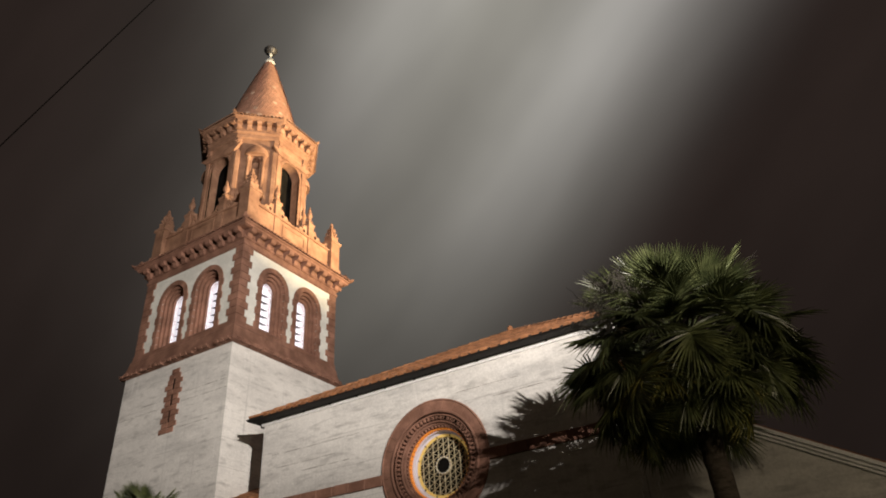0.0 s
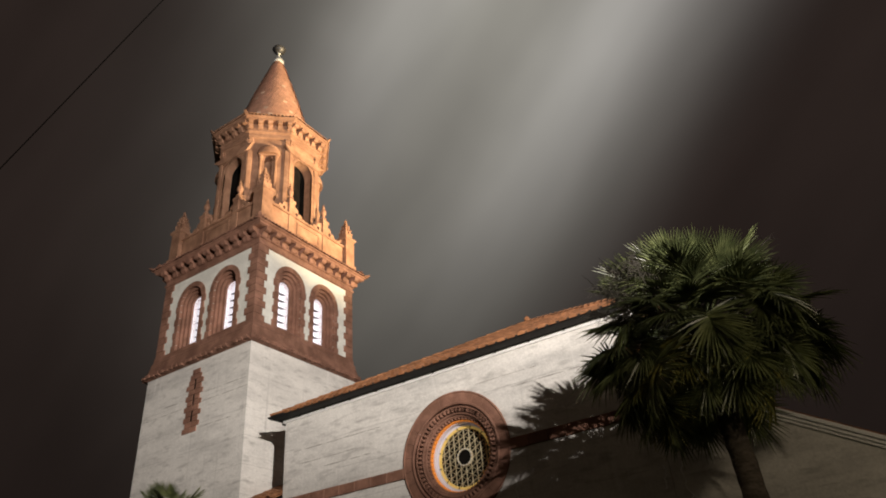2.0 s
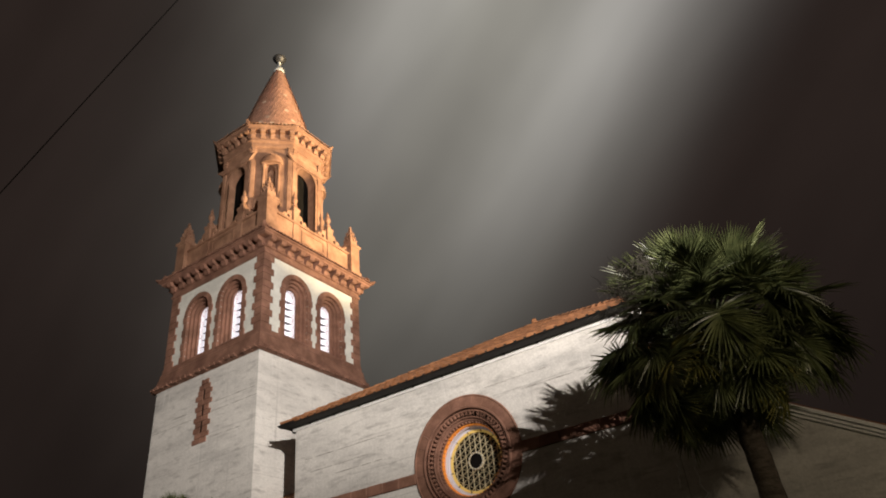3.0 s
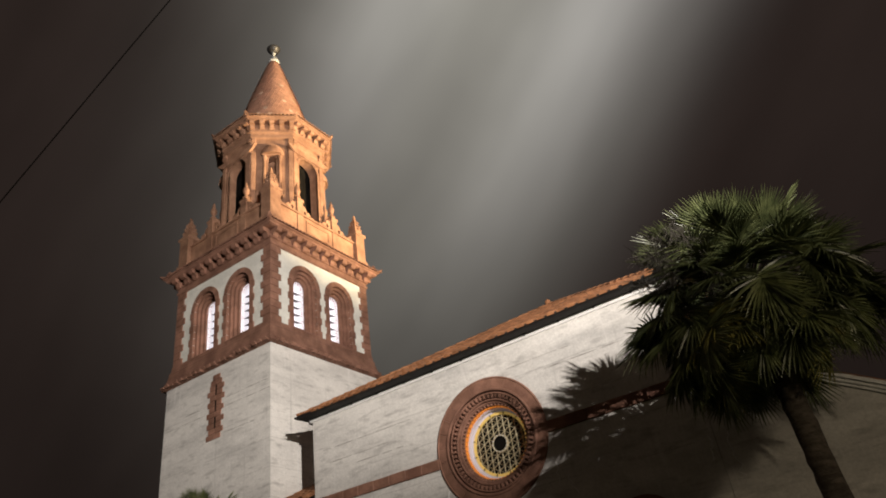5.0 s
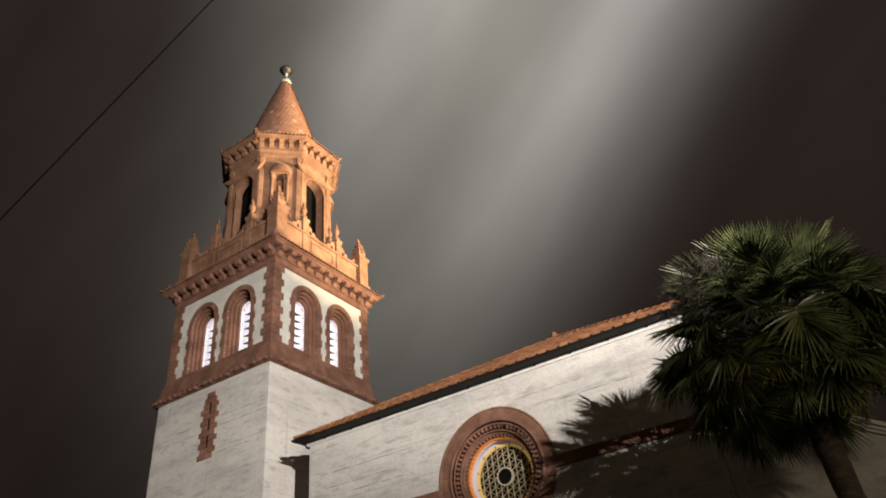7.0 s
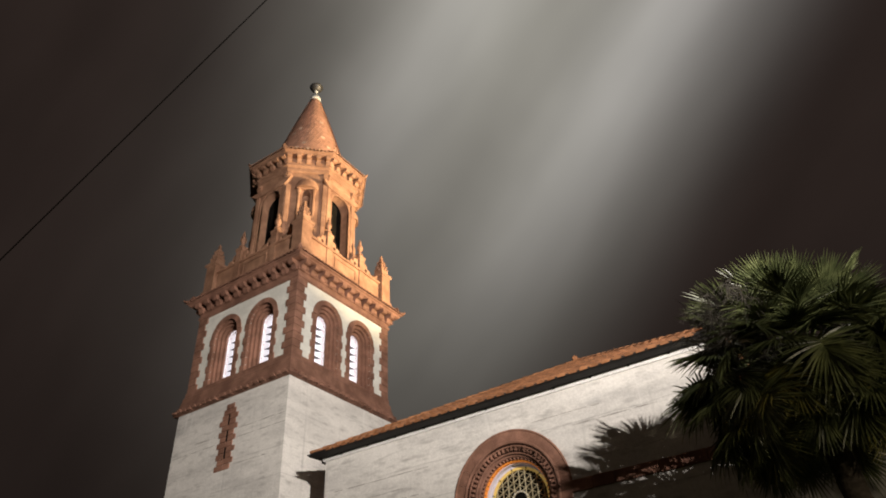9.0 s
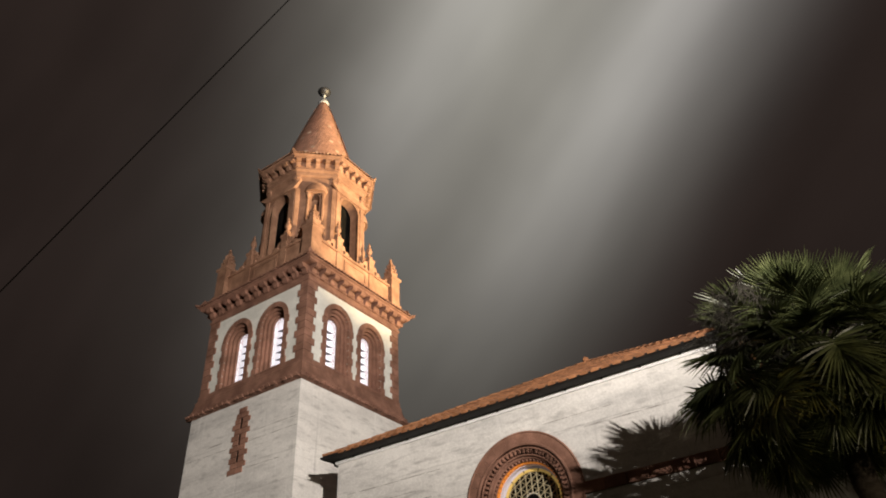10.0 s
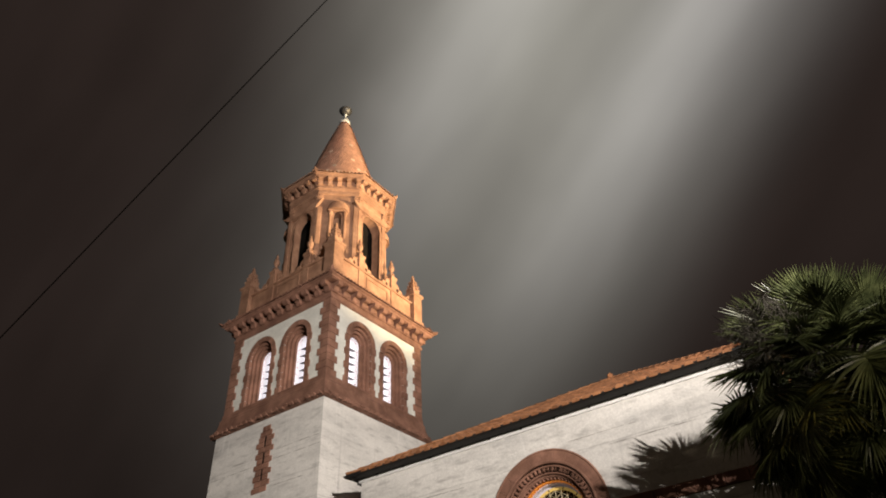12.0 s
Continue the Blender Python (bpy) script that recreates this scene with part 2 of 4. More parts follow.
# paler, yellower leaf copy: warm lamplight on the low fans as colour
FROND_LAMPLIT = material("lamplit_yellow_palm_leaf", (0.17, 0.165, 0.042), (0.31, 0.29, 0.078), 0.5, 5.0, (1, 1, 1), 30.0, 0.1, vary=0.5)
DRY = material("dry_grey_stalk", (0.095, 0.086, 0.070), (0.17, 0.155, 0.13), 0.85, 6.0, (1, 1, 1), 30.0, 0.2)
BARK = material("palm_bark", (0.045, 0.036, 0.028), (0.11, 0.09, 0.07), 0.9, 5.0, (1, 1, 3), 30.0, 0.6)
GRASS = material("night_lawn", (0.02, 0.03, 0.012), (0.045, 0.06, 0.022), 0.95, 0.8, (1, 1, 1), 12.0, 0.6)

# ---- building helpers ----


def thing(name, x, y, z, label, category, group="", kind=""):
    ob = new(name)
    ob.empty_display_size = 0.3
    ob.location = (x, y, z)
    return tagged(ob, label, category, group, kind)


def mesh_of(name, bm, mat, smooth=False):
    bmesh.ops.recalc_face_normals(bm, faces=bm.faces[:])
    me = bpy.data.meshes.new(name)
    for f in bm.faces:
        f.smooth = smooth
    bm.to_mesh(me)
    bm.free()
    me.materials.append(mat)
    return me


def put(name, me, parent, m=None, label=""):
    ob = new(name, me)
    ob.parent = parent
    if m is not None:
        ob.matrix_basis = m
    return tagged(ob, label)


def part(name, bm, mat, parent, label="", m=None, smooth=False):
    return put(name, mesh_of(name, bm, mat, smooth), parent, m, label)


def box(bm, x0, x1, y0, y1, z0, z1, bevel=0.0):
    vs = [bm.verts.new((x, y, z)) for x in (x0, x1) for y in (y0, y1) for z in (z0, z1)]
    faces = [bm.faces.new([vs[i] for i in q]) for q in ((0, 1, 3, 2), (4, 6, 7, 5), (0, 4, 5, 1), (2, 3, 7, 6), (0, 2, 6, 4), (1, 5, 7, 3))]
    if bevel:
        bmesh.ops.recalc_face_normals(bm, faces=faces)
        bmesh.ops.bevel(bm, geom=list({e for f in faces for e in f.edges}), offset=bevel, segments=1, affect="EDGES")
    return bm


def block(x0, x1, y0, y1, z0, z1, bevel=0.012):
    return box(bmesh.new(), x0, x1, y0, y1, z0, z1, bevel)


def loft(bm, rings, caps=True, closed=True):
    loops = [[bm.verts.new(p) for p in ring] for ring in rings]
    n = len(loops[0])
    for a, b in zip(loops, loops[1:]):
        for i in range(n if closed else n - 1):
            j = (i + 1) % n
            bm.faces.new((a[i], a[j], b[j], b[i]))
    if caps:
        bm.faces.new(loops[0][::-1])
        bm.faces.new(loops[-1])
    return bm


def ngon_ring(radius, z, n, turn=0.0, cx=0.0, cy=0.0):
    return [(cx + radius * math.cos(turn + math.tau * i / n), cy + radius * math.sin(turn + math.tau * i / n), z) for i in range(n)]


def square(h, z):
    return [(-h, -h, z), (h, -h, z), (h, h, z), (-h, h, z)]


def turned(profile, n=24):
    """A turned solid from (radius, z) pairs."""
    return loft(bmesh.new(), [ngon_ring(max(r, 0.002), z, n) for r, z in profile])


def arch_loop(half, base, spring, n=14, cx=0.0):
    top = [(cx + half * math.cos(math.pi * i / n), spring + half * math.sin(math.pi * i / n)) for i in range(n + 1)]
    return [(cx - half, base), (cx + half, base)] + top


def circle_loop(r, cx=0.0, cz=0.0, n=48):
    return [(cx + r * math.cos(math.tau * i / n), cz + r * math.sin(math.tau * i / n)) for i in range(n)]


def plate(outer, holes, n0, n1):
    """An upright slab over (u, v) with holes, from depth n0 to n1 in front of the axis: x = u, y = -n, z = v."""
    bm = bmesh.new()
    edges = []
    for loop in [outer] + holes:
        vs = [bm.verts.new((u, -n1, v)) for u, v in loop]
        edges += [bm.edges.new((vs[i], vs[(i + 1) % len(vs)])) for i in range(len(vs))]
    bmesh.ops.triangle_fill(bm, use_beauty=True, use_dissolve=False, edges=edges)
    got = bmesh.ops.extrude_face_region(bm, geom=bm.faces[:])
    bmesh.ops.translate(bm, verts=[v for v in got["geom"] if isinstance(v, bmesh.types.BMVert)], vec=(0, n1 - n0, 0))
    return bm


def band(outer, inner, n0, n1):
    """A strip between two loops of equal length."""
    bm = bmesh.new()
    rows = [[bm.verts.new((u, -n, v)) for u, v in loop] for loop, n in ((outer, n0), (outer, n1), (inner, n1), (inner, n0))]
    n = len(outer)
    for a, b in zip(rows, rows[1:] + rows[:1]):
        for i in range(n):
            j = (i + 1) % n
            bm.faces.new((a[i], a[j], b[j], b[i]))
    return bm


def open_band(outer, inner, n0, n1):
    """The same for open strips (an arch with jambs, no sill)."""
    bm = bmesh.new()
    rows = [[bm.verts.new((u, -n, v)) for u, v in loop] for loop, n in ((outer, n0), (outer, n1), (inner, n1), (inner, n0))]
    n = len(outer)
    for a, b in zip(rows, rows[1:] + rows[:1]):
        for i in range(n - 1):
            bm.faces.new((a[i], a[i + 1], b[i + 1], b[i]))
    bm.faces.new([r[0] for r in rows])
    bm.faces.new([r[-1] for r in rows][::-1])
    return bm


def jamb_line(half, base, spring, cx=0.0, n=14):
    """From the left foot over the arch to the right foot."""
    return [(cx - half, base)] + [(cx - half * math.cos(math.pi * i / n), spring + half * math.sin(math.pi * i / n)) for i in range(n + 1)] + [(cx + half, base)]


def side(k):
    return pose(0, 0, 0, 0, 0, 90 * k)


def half_tile(length, r0, r1, thick=0.018, n=6):
    """A barrel tile: an arched shell along +y, wider at its lower end."""
    rings = []
    for y, r, lift in ((0.0, r0, 0.012), (length, r1, 0.0)):
        out = [(-r * math.cos(math.pi * i / n), y, lift + 0.8 * r * math.sin(math.pi * i / n)) for i in range(n + 1)]
        inn = [(-(r - thick) * math.cos(math.pi * i / n), y, lift + 0.8 * (r - thick) * math.sin(math.pi * i / n)) for i in range(n, -1, -1)]
        rings.append(out + inn)
    return loft(bmesh.new(), rings)


def bracket(width, reach, drop):
    """A scrolled bracket: x across, -y outwards, hung below z = 0."""
    prof = [(0, 0), (reach, 0), (reach * 1.02, -0.18 * drop), (reach * 0.94, -0.42 * drop), (reach * 0.72, -0.5 * drop), (reach * 0.5, -0.46 * drop), (reach * 0.38, -0.62 * drop), (reach * 0.34, -0.86 * drop), (reach * 0.2, -drop), (0, -drop)]
    return loft(bmesh.new(), [[(x, -a, b) for a, b in prof] for x in (-width / 2, width / 2)])


# ---- ground ----
bm = bmesh.new()
bmesh.ops.create_circle(bm, cap_ends=True, segments=64, radius=1500)
tagged(new("ground", mesh_of("ground", bm, GRASS)), "dark lawn and earth around the church", "ground", kind="structure")

# ---- bell tower: local axes through its centre, half width 2.25 ----
H = 2.25
tower = thing("bell_tower", -2.215, 2.27, 0, "square coquina concrete bell tower with terracotta bell stage and spire", "tower")
SLIT_U, SLIT_LOW, SLIT_TOP = 0.05, 8.10, 9.55
outer = [(-H, 0), (H, 0), (H, 10.03), (-H, 10.03)]
slit = [(SLIT_U - 0.08, SLIT_LOW), (SLIT_U + 0.08, SLIT_LOW), (SLIT_U + 0.08, SLIT_TOP), (SLIT_U - 0.08, SLIT_TOP)]
part("shaft_wall", plate(outer, [slit], H - 0.5, H), WALL, tower, "shell concrete wall with a slit window")
inner_o = [(-H + 0.5, 0), (H - 0.5, 0), (H - 0.5, 10.03), (-H + 0.5, 10.03)]
part("shaft_wall", plate(outer, [], H - 0.5, H), WALL, tower, m=side(2))
for k in (1, 3):
    part("shaft_wall", plate(inner_o, [], H - 0.5, H), WALL, tower, m=side(k))
# black strip just proud of the wall, painted as the slit's dark depth
part("slit_backing", block(SLIT_U - 0.075, SLIT_U + 0.075, -2.262, -2.20, 8.10, 9.55, 0), SHADE_BLACK, tower)

# slit surround: toothed terracotta blocks either side
rnd = random.Random(4)
rows = 12
step = (9.80 - 7.90) / rows
for i in range(rows):
    z0 = 7.90 + i * step
    for sgn in (-1, 1):
        w = (0.35, 0.26)[(i + (sgn > 0)) % 2] if i < rows - 2 else (0.24, 0.15)[i - rows + 2]
        w += rnd.uniform(-0.015, 0.015)
        inner = 0.0 if z0 + step > SLIT_TOP or z0 < SLIT_LOW - 0.01 else 0.035 * (i % 3 != 1)
        a, b = sorted((SLIT_U + sgn * inner, SLIT_U + sgn * w))
        part("slit_block", block(a, b, -H - 0.022, -H + 0.1, z0 + 0.004, z0 + step - 0.004, 0.008), TERRA, tower)



def lift_joint(parent, front, x0, x1, z, rng):
    """A ragged joint between two pours of concrete, in short lengths along the wall's face."""
    x = x0
    while x < x1:
        run = min(rng.uniform(0.25, 0.75), x1 - x)
        tall = rng.uniform(0.006, 0.016)
        dz = rng.uniform(-0.006, 0.006)
        part("lift_joint", loft(bmesh.new(), [[(a, front - 0.003, z + dz - h), (a, front - 0.003, z + dz + h), (a, front + 0.02, z + dz + h), (a, front + 0.02, z + dz - h)] for a, h in ((x, 0.003), (x + run * 0.4, tall), (x + run, 0.004))]), JOINT, parent)
        x += run + rng.uniform(0.0, 0.12)


for x0, x1, z in ((-2.24, -0.42, 8.70), (0.42, 2.23, 8.72), (0.46, 1.65, 7.98), (0.5, 2.2, 8.98), (-1.3, -0.45, 8.93)):
    lift_joint(tower, -H, x0, x1, z, rnd)

# skirt course under the bell stage
bm = loft(bmesh.new(), [square(2.30, 10.01), square(2.39, 10.055), square(2.39, 10.10), square(2.31, 10.20), square(2.27, 10.34), square(2.235, 10.50), square(2.235, 10.56), square(2.205, 10.60), square(2.19, 10.77)])
part("skirt_course", bm, TERRA, tower, "terracotta string course")
for z0, z1, reach, shift in ((10.022, 10.085, 2.455, 0.0), (10.115, 10.165, 2.405, 0.105)):
    me = mesh_of("skirt_tile", block(-0.082, 0.082, -reach, -2.25, z0, z1, 0.010), TERRA)
    for k in range(4):
        for i in range(22):
            if rnd.random() < 0.88:
                put("skirt_tile", me, tower, side(k) @ pose((i - 10.5) * 0.213 + shift * (1 if i < 21 else 0), 0, rnd.uniform(-0.008, 0.008)))

# bell stage walls with two arched openings a side
B = 2.15
SPR, BASE = 12.37, 10.72
WIN = (-0.78, 0.77)
outer = [(-B, 10.70), (B, 10.70), (B, 13.32), (-B, 13.32)]
inner_o = [(-1.7, 10.70), (1.7, 10.70), (1.7, 13.32), (-1.7, 13.32)]
holes = [arch_loop(0.50, BASE + 0.03, SPR, cx=c) for c in WIN]
for k in range(4):
    part("bell_stage_wall", plate(outer if k % 2 == 0 else inner_o, holes, 1.70 if k % 2 == 0 else 1.70, B), PLASTER, tower, "cream plaster wall with paired arches", m=side(k))
QH = (13.30 - 10.74) / 11
quoins = [mesh_of("quoin", block(2.18 - w, 2.18, -2.18, -2.18 + v, 0.004, QH - 0.004, 0.012), TERRA) for w, v in ((0.33, 0.43), (0.43, 0.33))]
for k in range(4):
    for i in range(11):
        put("quoin", quoins[i % 2], tower, side(k) @ pose(0, 0, 10.74 + i * QH))

# window: jamb blocks, voussoirs, stepped mouldings, lit opening, slats
JH = (SPR - 10.76) / 7
jambs = [mesh_of("jamb_block", block(0.49, w, -B - 0.03, -B + 0.08, 0.004, JH - 0.004, 0.01), TERRA) for w in (0.645, 0.70)]


def wedge(r0, r1, a0, a1, n0, n1, seg=3):
    arc = [a0 + (a1 - a0) * i / seg for i in range(seg + 1)]
    loop = [(r1 * math.cos(a), r1 * math.sin(a)) for a in arc] + [(r0 * math.cos(a), r0 * math.sin(a)) for a in reversed(arc)]
    return loft(bmesh.new(), [[(u, -n, v) for u, v in loop] for n in (n0, n1)])


vous = mesh_of("voussoir", wedge(0.49, 0.655, math.pi / 2 - math.pi / 22, math.pi / 2 + math.pi / 22 - 0.012, B - 0.08, B + 0.032), TERRA)
mould = [mesh_of("window_moulding", open_band(jamb_line(a, BASE, SPR), jamb_line(b, BASE, SPR), n0, n1), TERRA) for a, b, n0, n1 in ((0.505, 0.40, 1.72, 2.09), (0.41, 0.32, 1.72, 2.01), (0.325, 0.234, 1.72, 1.92))]
# the reveal emits like the pane, in place of light falling on it
reveal = mesh_of("glowing_window_reveal", open_band(jamb_line(0.30, BASE, SPR), jamb_line(0.234, BASE + 0.01, SPR), 1.40, 1.85), WINDOW_GLOW)
pane_me = mesh_of("window_pane", plate(arch_loop(0.28, BASE + 0.02, SPR), [], 1.42, 1.46), WINDOW_GLOW)
sill_me = mesh_of("window_sill", loft(bmesh.new(), [[(x, -n, z) for n, z in ((1.3, 10.70), (2.2, 10.70), (2.22, 10.74), (2.16, 10.80), (1.94, 10.92), (1.92, 10.99), (1.3, 11.0))] for x in (-0.5, 0.5)]), TERRA)
slat_me = mesh_of("louvre_slat", loft(bmesh.new(), [[(x, -n, z) for n, z in ((1.54, 0.0), (1.72, -0.06), (1.723, -0.042), (1.543, 0.018))] for x in (-0.233, 0.233)]), IRON)
for k in range(4):
    for c in WIN:
        win = put("bell_window", mould[0], tower, side(k) @ pose(c, 0, 0), "arched louvred window lit white from inside")
        put("moulding", mould[1], win)
        put("moulding", mould[2], win)
        put("reveal", reveal, win, None, "white reveal with an added glow of its own")
        put("pane", pane_me, win, None, "bright white lit pane")
        put("sill", sill_me, win)
        for i in range(6):
            put("slat", slat_me, win, pose(0, 0, 11.12 + i * 0.245), "dark louvre slat")
        for i in range(7):
            for sgn in (-1, 1):
                flip = pose(0, 0, 10.76 + i * JH) @ (Matrix.Diagonal((sgn, 1, 1, 1)))
                put("jamb_block", jambs[(i + 1) % 2], win, flip)
        for i in range(11):
            a = -math.pi / 2 + math.pi * (i + 0.5) / 11
            put("voussoir", vous, win, Matrix.Translation((0, 0, SPR)) @ Matrix.Rotation(a, 4, "Y"))

# main cornice
bm = loft(bmesh.new(), [square(2.17, 13.29), square(2.21, 13.32), square(2.21, 13.40), square(2.18, 13.42), square(2.18, 13.50), square(2.23, 13.53), square(2.23, 13.58), square(2.19, 13.60), square(2.19, 13.80)])
part("frieze", bm, TERRA, tower, "terracotta frieze")
me = mesh_of("modillion", bracket(0.19, 0.28, 0.29), TERRA)
ros = mesh_of("rosette", loft(bmesh.new(), [[(r * math.cos(math.tau * i / 8), -n, r * math.sin(math.tau * i / 8)) for i in range(8)] for r, n in ((0.075, 2.19), (0.07, 2.225), (0.03, 2.24))]), TERRA)
for k in range(4):
    for i in range(11):
        put("modillion", me, tower, side(k) @ pose((i - 5) * 0.415, -2.19, 13.80))
    for i in range(10):
        put("rosette", ros, tower, side(k) @ pose((i - 4.5) * 0.415, 0, 13.68))
bm = loft(bmesh.new(), [square(2.40, 13.79), square(2.47, 13.82), square(2.47, 13.87), square(2.53, 13.90), square(2.53, 13.93), square(2.15, 14.20), square(2.15, 14.24)])
part("cornice", bm, TERRA, tower, "projecting terracotta cornice")
me = mesh_of("cornice_tile", half_tile(0.36, 0.07, 0.06, 0.02, 5), TERRA)
up = math.degrees(math.atan2(0.27, 0.38))
for k in range(4):
    for i in range(35):
        put("cornice_tile", me, tower, side(k) @ pose((i - 17) * 0.145, -2.56, 13.915, up))

# parapet with posts, corner pinnacles and scrolls
outer = [(-2.08, 14.2), (2.08, 14.2), (2.08, 15.04), (-2.08, 15.04)]
inner_o = [(-1.86, 14.2), (1.86, 14.2), (1.86, 15.04), (-1.86, 15.04)]
sunk = mesh_of("parapet_panel", band([(-0.55, 14.45), (0.55, 14.45), (0.55, 14.95), (-0.55, 14.95)], [(-0.48, 14.52), (0.48, 14.52), (0.48, 14.88), (-0.48, 14.88)], 2.05, 2.105), TERRA_PALE)
coping = mesh_of("coping", loft(bmesh.new(), [[(x, -n, z) for n, z in ((1.82, 15.04), (2.14, 15.04), (2.16, 15.08), (2.10, 15.13), (1.86, 15.13))] for x in (-1.9, 1.9)]), TERRA_PALE)
base = mesh_of("parapet_base", loft(bmesh.new(), [[(x, -n, z) for n, z in ((1.9, 14.2), (2.17, 14.2), (2.17, 14.34), (2.12, 14.40), (1.9, 14.40))] for x in (-2.0, 2.0)]), TERRA_PALE)


def finial_profile(r, z0, h):
    return [(r, z0), (r * 1.15, z0 + 0.04 * h), (r * 0.55, z0 + 0.14 * h), (r * 0.5, z0 + 0.24 * h), (r * 0.95, z0 + 0.34 * h), (r * 1.05, z0 + 0.46 * h), (r * 0.8, z0 + 0.6 * h), (r * 0.4, z0 + 0.72 * h), (r * 0.55, z0 + 0.78 * h), (r * 0.3, z0 + 0.88 * h), (0.012, z0 + h)]


post_bm = loft(bmesh.new(), [square(0.15, 14.2), square(0.15, 14.36), square(0.125, 14.40), square(0.125, 15.55), square(0.15, 15.60), square(0.15, 15.68), square(0.09, 15.74), square(0.07, 15.80)])
loft(post_bm, [ngon_ring(max(r, 0.01), z, 10) for r, z in finial_profile(0.105, 15.78, 0.68)])
post = mesh_of("parapet_post", post_bm, TERRA_PALE)


def crest(length, height):
    """A carved openwork crest that falls away from x = 0, standing on z = 0."""
    line = ((0, 0), (1, 0), (1, 0.12), (0.9, 0.24), (0.76, 0.2), (0.7, 0.37), (0.56, 0.48), (0.45, 0.4), (0.38, 0.66), (0.25, 0.8), (0.14, 0.72), (0.07, 0.95), (0, 1))
    holes = [[(length * (0.30 + 0.11 * math.cos(math.tau * q / 8)), height * (0.30 + 0.15 * math.sin(math.tau * q / 8))) for q in range(8)], [(length * (0.66 + 0.06 * math.cos(math.tau * q / 6)), height * (0.16 + 0.08 * math.sin(math.tau * q / 6))) for q in range(6)]]
    return plate([(length * a, height * b) for a, b in line], holes, -0.06, 0.06)


crest_me = mesh_of("crest", crest(0.60, 0.52), TERRA_PALE)
pin_bm = loft(bmesh.new(), [square(0.24, 14.2), square(0.24, 14.38), square(0.20, 14.42), square(0.20, 15.38), square(0.25, 15.42), square(0.25, 15.50), square(0.18, 15.56), square(0.15, 15.62)])
loft(pin_bm, [square(0.16, 15.60), square(0.15, 15.72), square(0.03, 16.30)])
loft(pin_bm, [ngon_ring(r, z, 8) for r, z in ((0.02, 16.26), (0.05, 16.31), (0.045, 16.35), (0.008, 16.42))])
for j in range(4):
    for zc, rc in ((15.74, 0.155), (15.90, 0.125), (16.06, 0.09)):
        for off in (0.0, math.pi / 4):
            a = j * math.pi / 2 + off
            rr = rc * (1.0 if off == 0 else 1.25)
            loft(pin_bm, [ngon_ring(w, zc + dz, 5, cx=rr * math.cos(a), cy=rr * math.sin(a)) for w, dz in ((0.012, -0.05), (0.045, 0.0), (0.03, 0.045), (0.006, 0.075))])
pin = mesh_of("corner_pinnacle", pin_bm, TERRA_PALE)
for k in range(4):
    m = side(k)
    part("parapet_wall", plate(outer if k % 2 == 0 else inner_o, [], 1.86, 2.08), TERRA_PALE, tower, "pale terracotta parapet", m=m)
    put("coping", coping, tower, m @ pose(0, 0, 0))
    put("parapet_base", base, tower, m)
    put("parapet_panel", sunk, tower, m)
    put("corner_pinnacle", pin, tower, m @ pose(2.01, -2.01, 0) @ Matrix.Diagonal((1.08, 1.08, 1.0, 1.0)), "crocketed corner pinnacle")
    for c in (-0.82, 0.82):
        put("parapet_post", post, tower, m @ pose(c, -1.99, 0), "parapet post with urn finial")
        for sgn in (-1, 1):
            put("crest", crest_me, tower, m @ pose(c + sgn * 0.11, -1.98, 15.12) @ Matrix.Diagonal((sgn, 1, 1, 1)))
    for sgn in (-1, 1):
        put("crest", crest_me, tower, m @ pose(sgn * 1.80, -1.98, 15.12) @ Matrix.Diagonal((-sgn * 0.62, 1, 0.62, 1)))
part("terrace", block(-1.9, 1.9, -1.9, 1.9, 14.2, 14.32, 0), TERRA_PALE, tower)

# octagonal lantern
AP = 1.71
HALF = AP * math.tan(math.pi / 8)
T8 = [pose(0, 0, 0, 0, 0, 45 * k) for k in range(8)]
outer = [(-HALF, 14.3), (HALF, 14.3), (HALF, 18.80), (-HALF, 18.80)]
A_S, A_H = 17.55, 0.46
arch_wall = mesh_of("lantern_wall", plate(outer, [arch_loop(A_H, 15.0, A_S)], AP - 0.34, AP), TERRA_PALE)
N_S = 17.72
niche_wall = mesh_of("lantern_wall", plate(outer, [arch_loop(0.13, 16.65, N_S - 0.05, 10)], AP - 0.34, AP), TERRA_PALE)
niche_back = mesh_of("niche_back", plate(arch_loop(0.22, 16.15, N_S, 10), [], AP - 0.36, AP - 0.30), TERRA_PALE)
archivolt = mesh_of("archivolt", open_band(jamb_line(A_H + 0.10, 15.0, A_S), jamb_line(A_H, 15.0, A_S), AP - 0.05, AP + 0.035), TERRA_PALE)
key = mesh_of("keystone", loft(bmesh.new(), [[(x * w, -n, z) for x, w in ((-1, 1), (1, 1))] + [(x * w * 0.7, -n, z2) for x, w, z2 in ((1, 1, zz), (-1, 1, zz))] for n, w, z, zz in ((AP, 0.07, 18.24, 17.98), (AP + 0.10, 0.06, 18.22, 18.0))]), TERRA_PALE)
pils = []
for u0, u1 in ((-HALF - 0.005, -HALF + 0.15), (HALF - 0.15, HALF + 0.005)):
    pil_bm = bmesh.new()
    box(pil_bm, u0, u1, -AP - 0.055, -AP + 0.05, 14.45, 18.45, 0.012)
    box(pil_bm, u0 - 0.0, u1 + 0.0, -AP - 0.085, -AP + 0.05, 18.45, 18.60, 0.015)
    box(pil_bm, u0 - 0.0, u1 + 0.0, -AP - 0.085, -AP + 0.05, 14.32, 14.52, 0.015)
    pils.append(mesh_of("pilaster", pil_bm, TERRA_PALE))
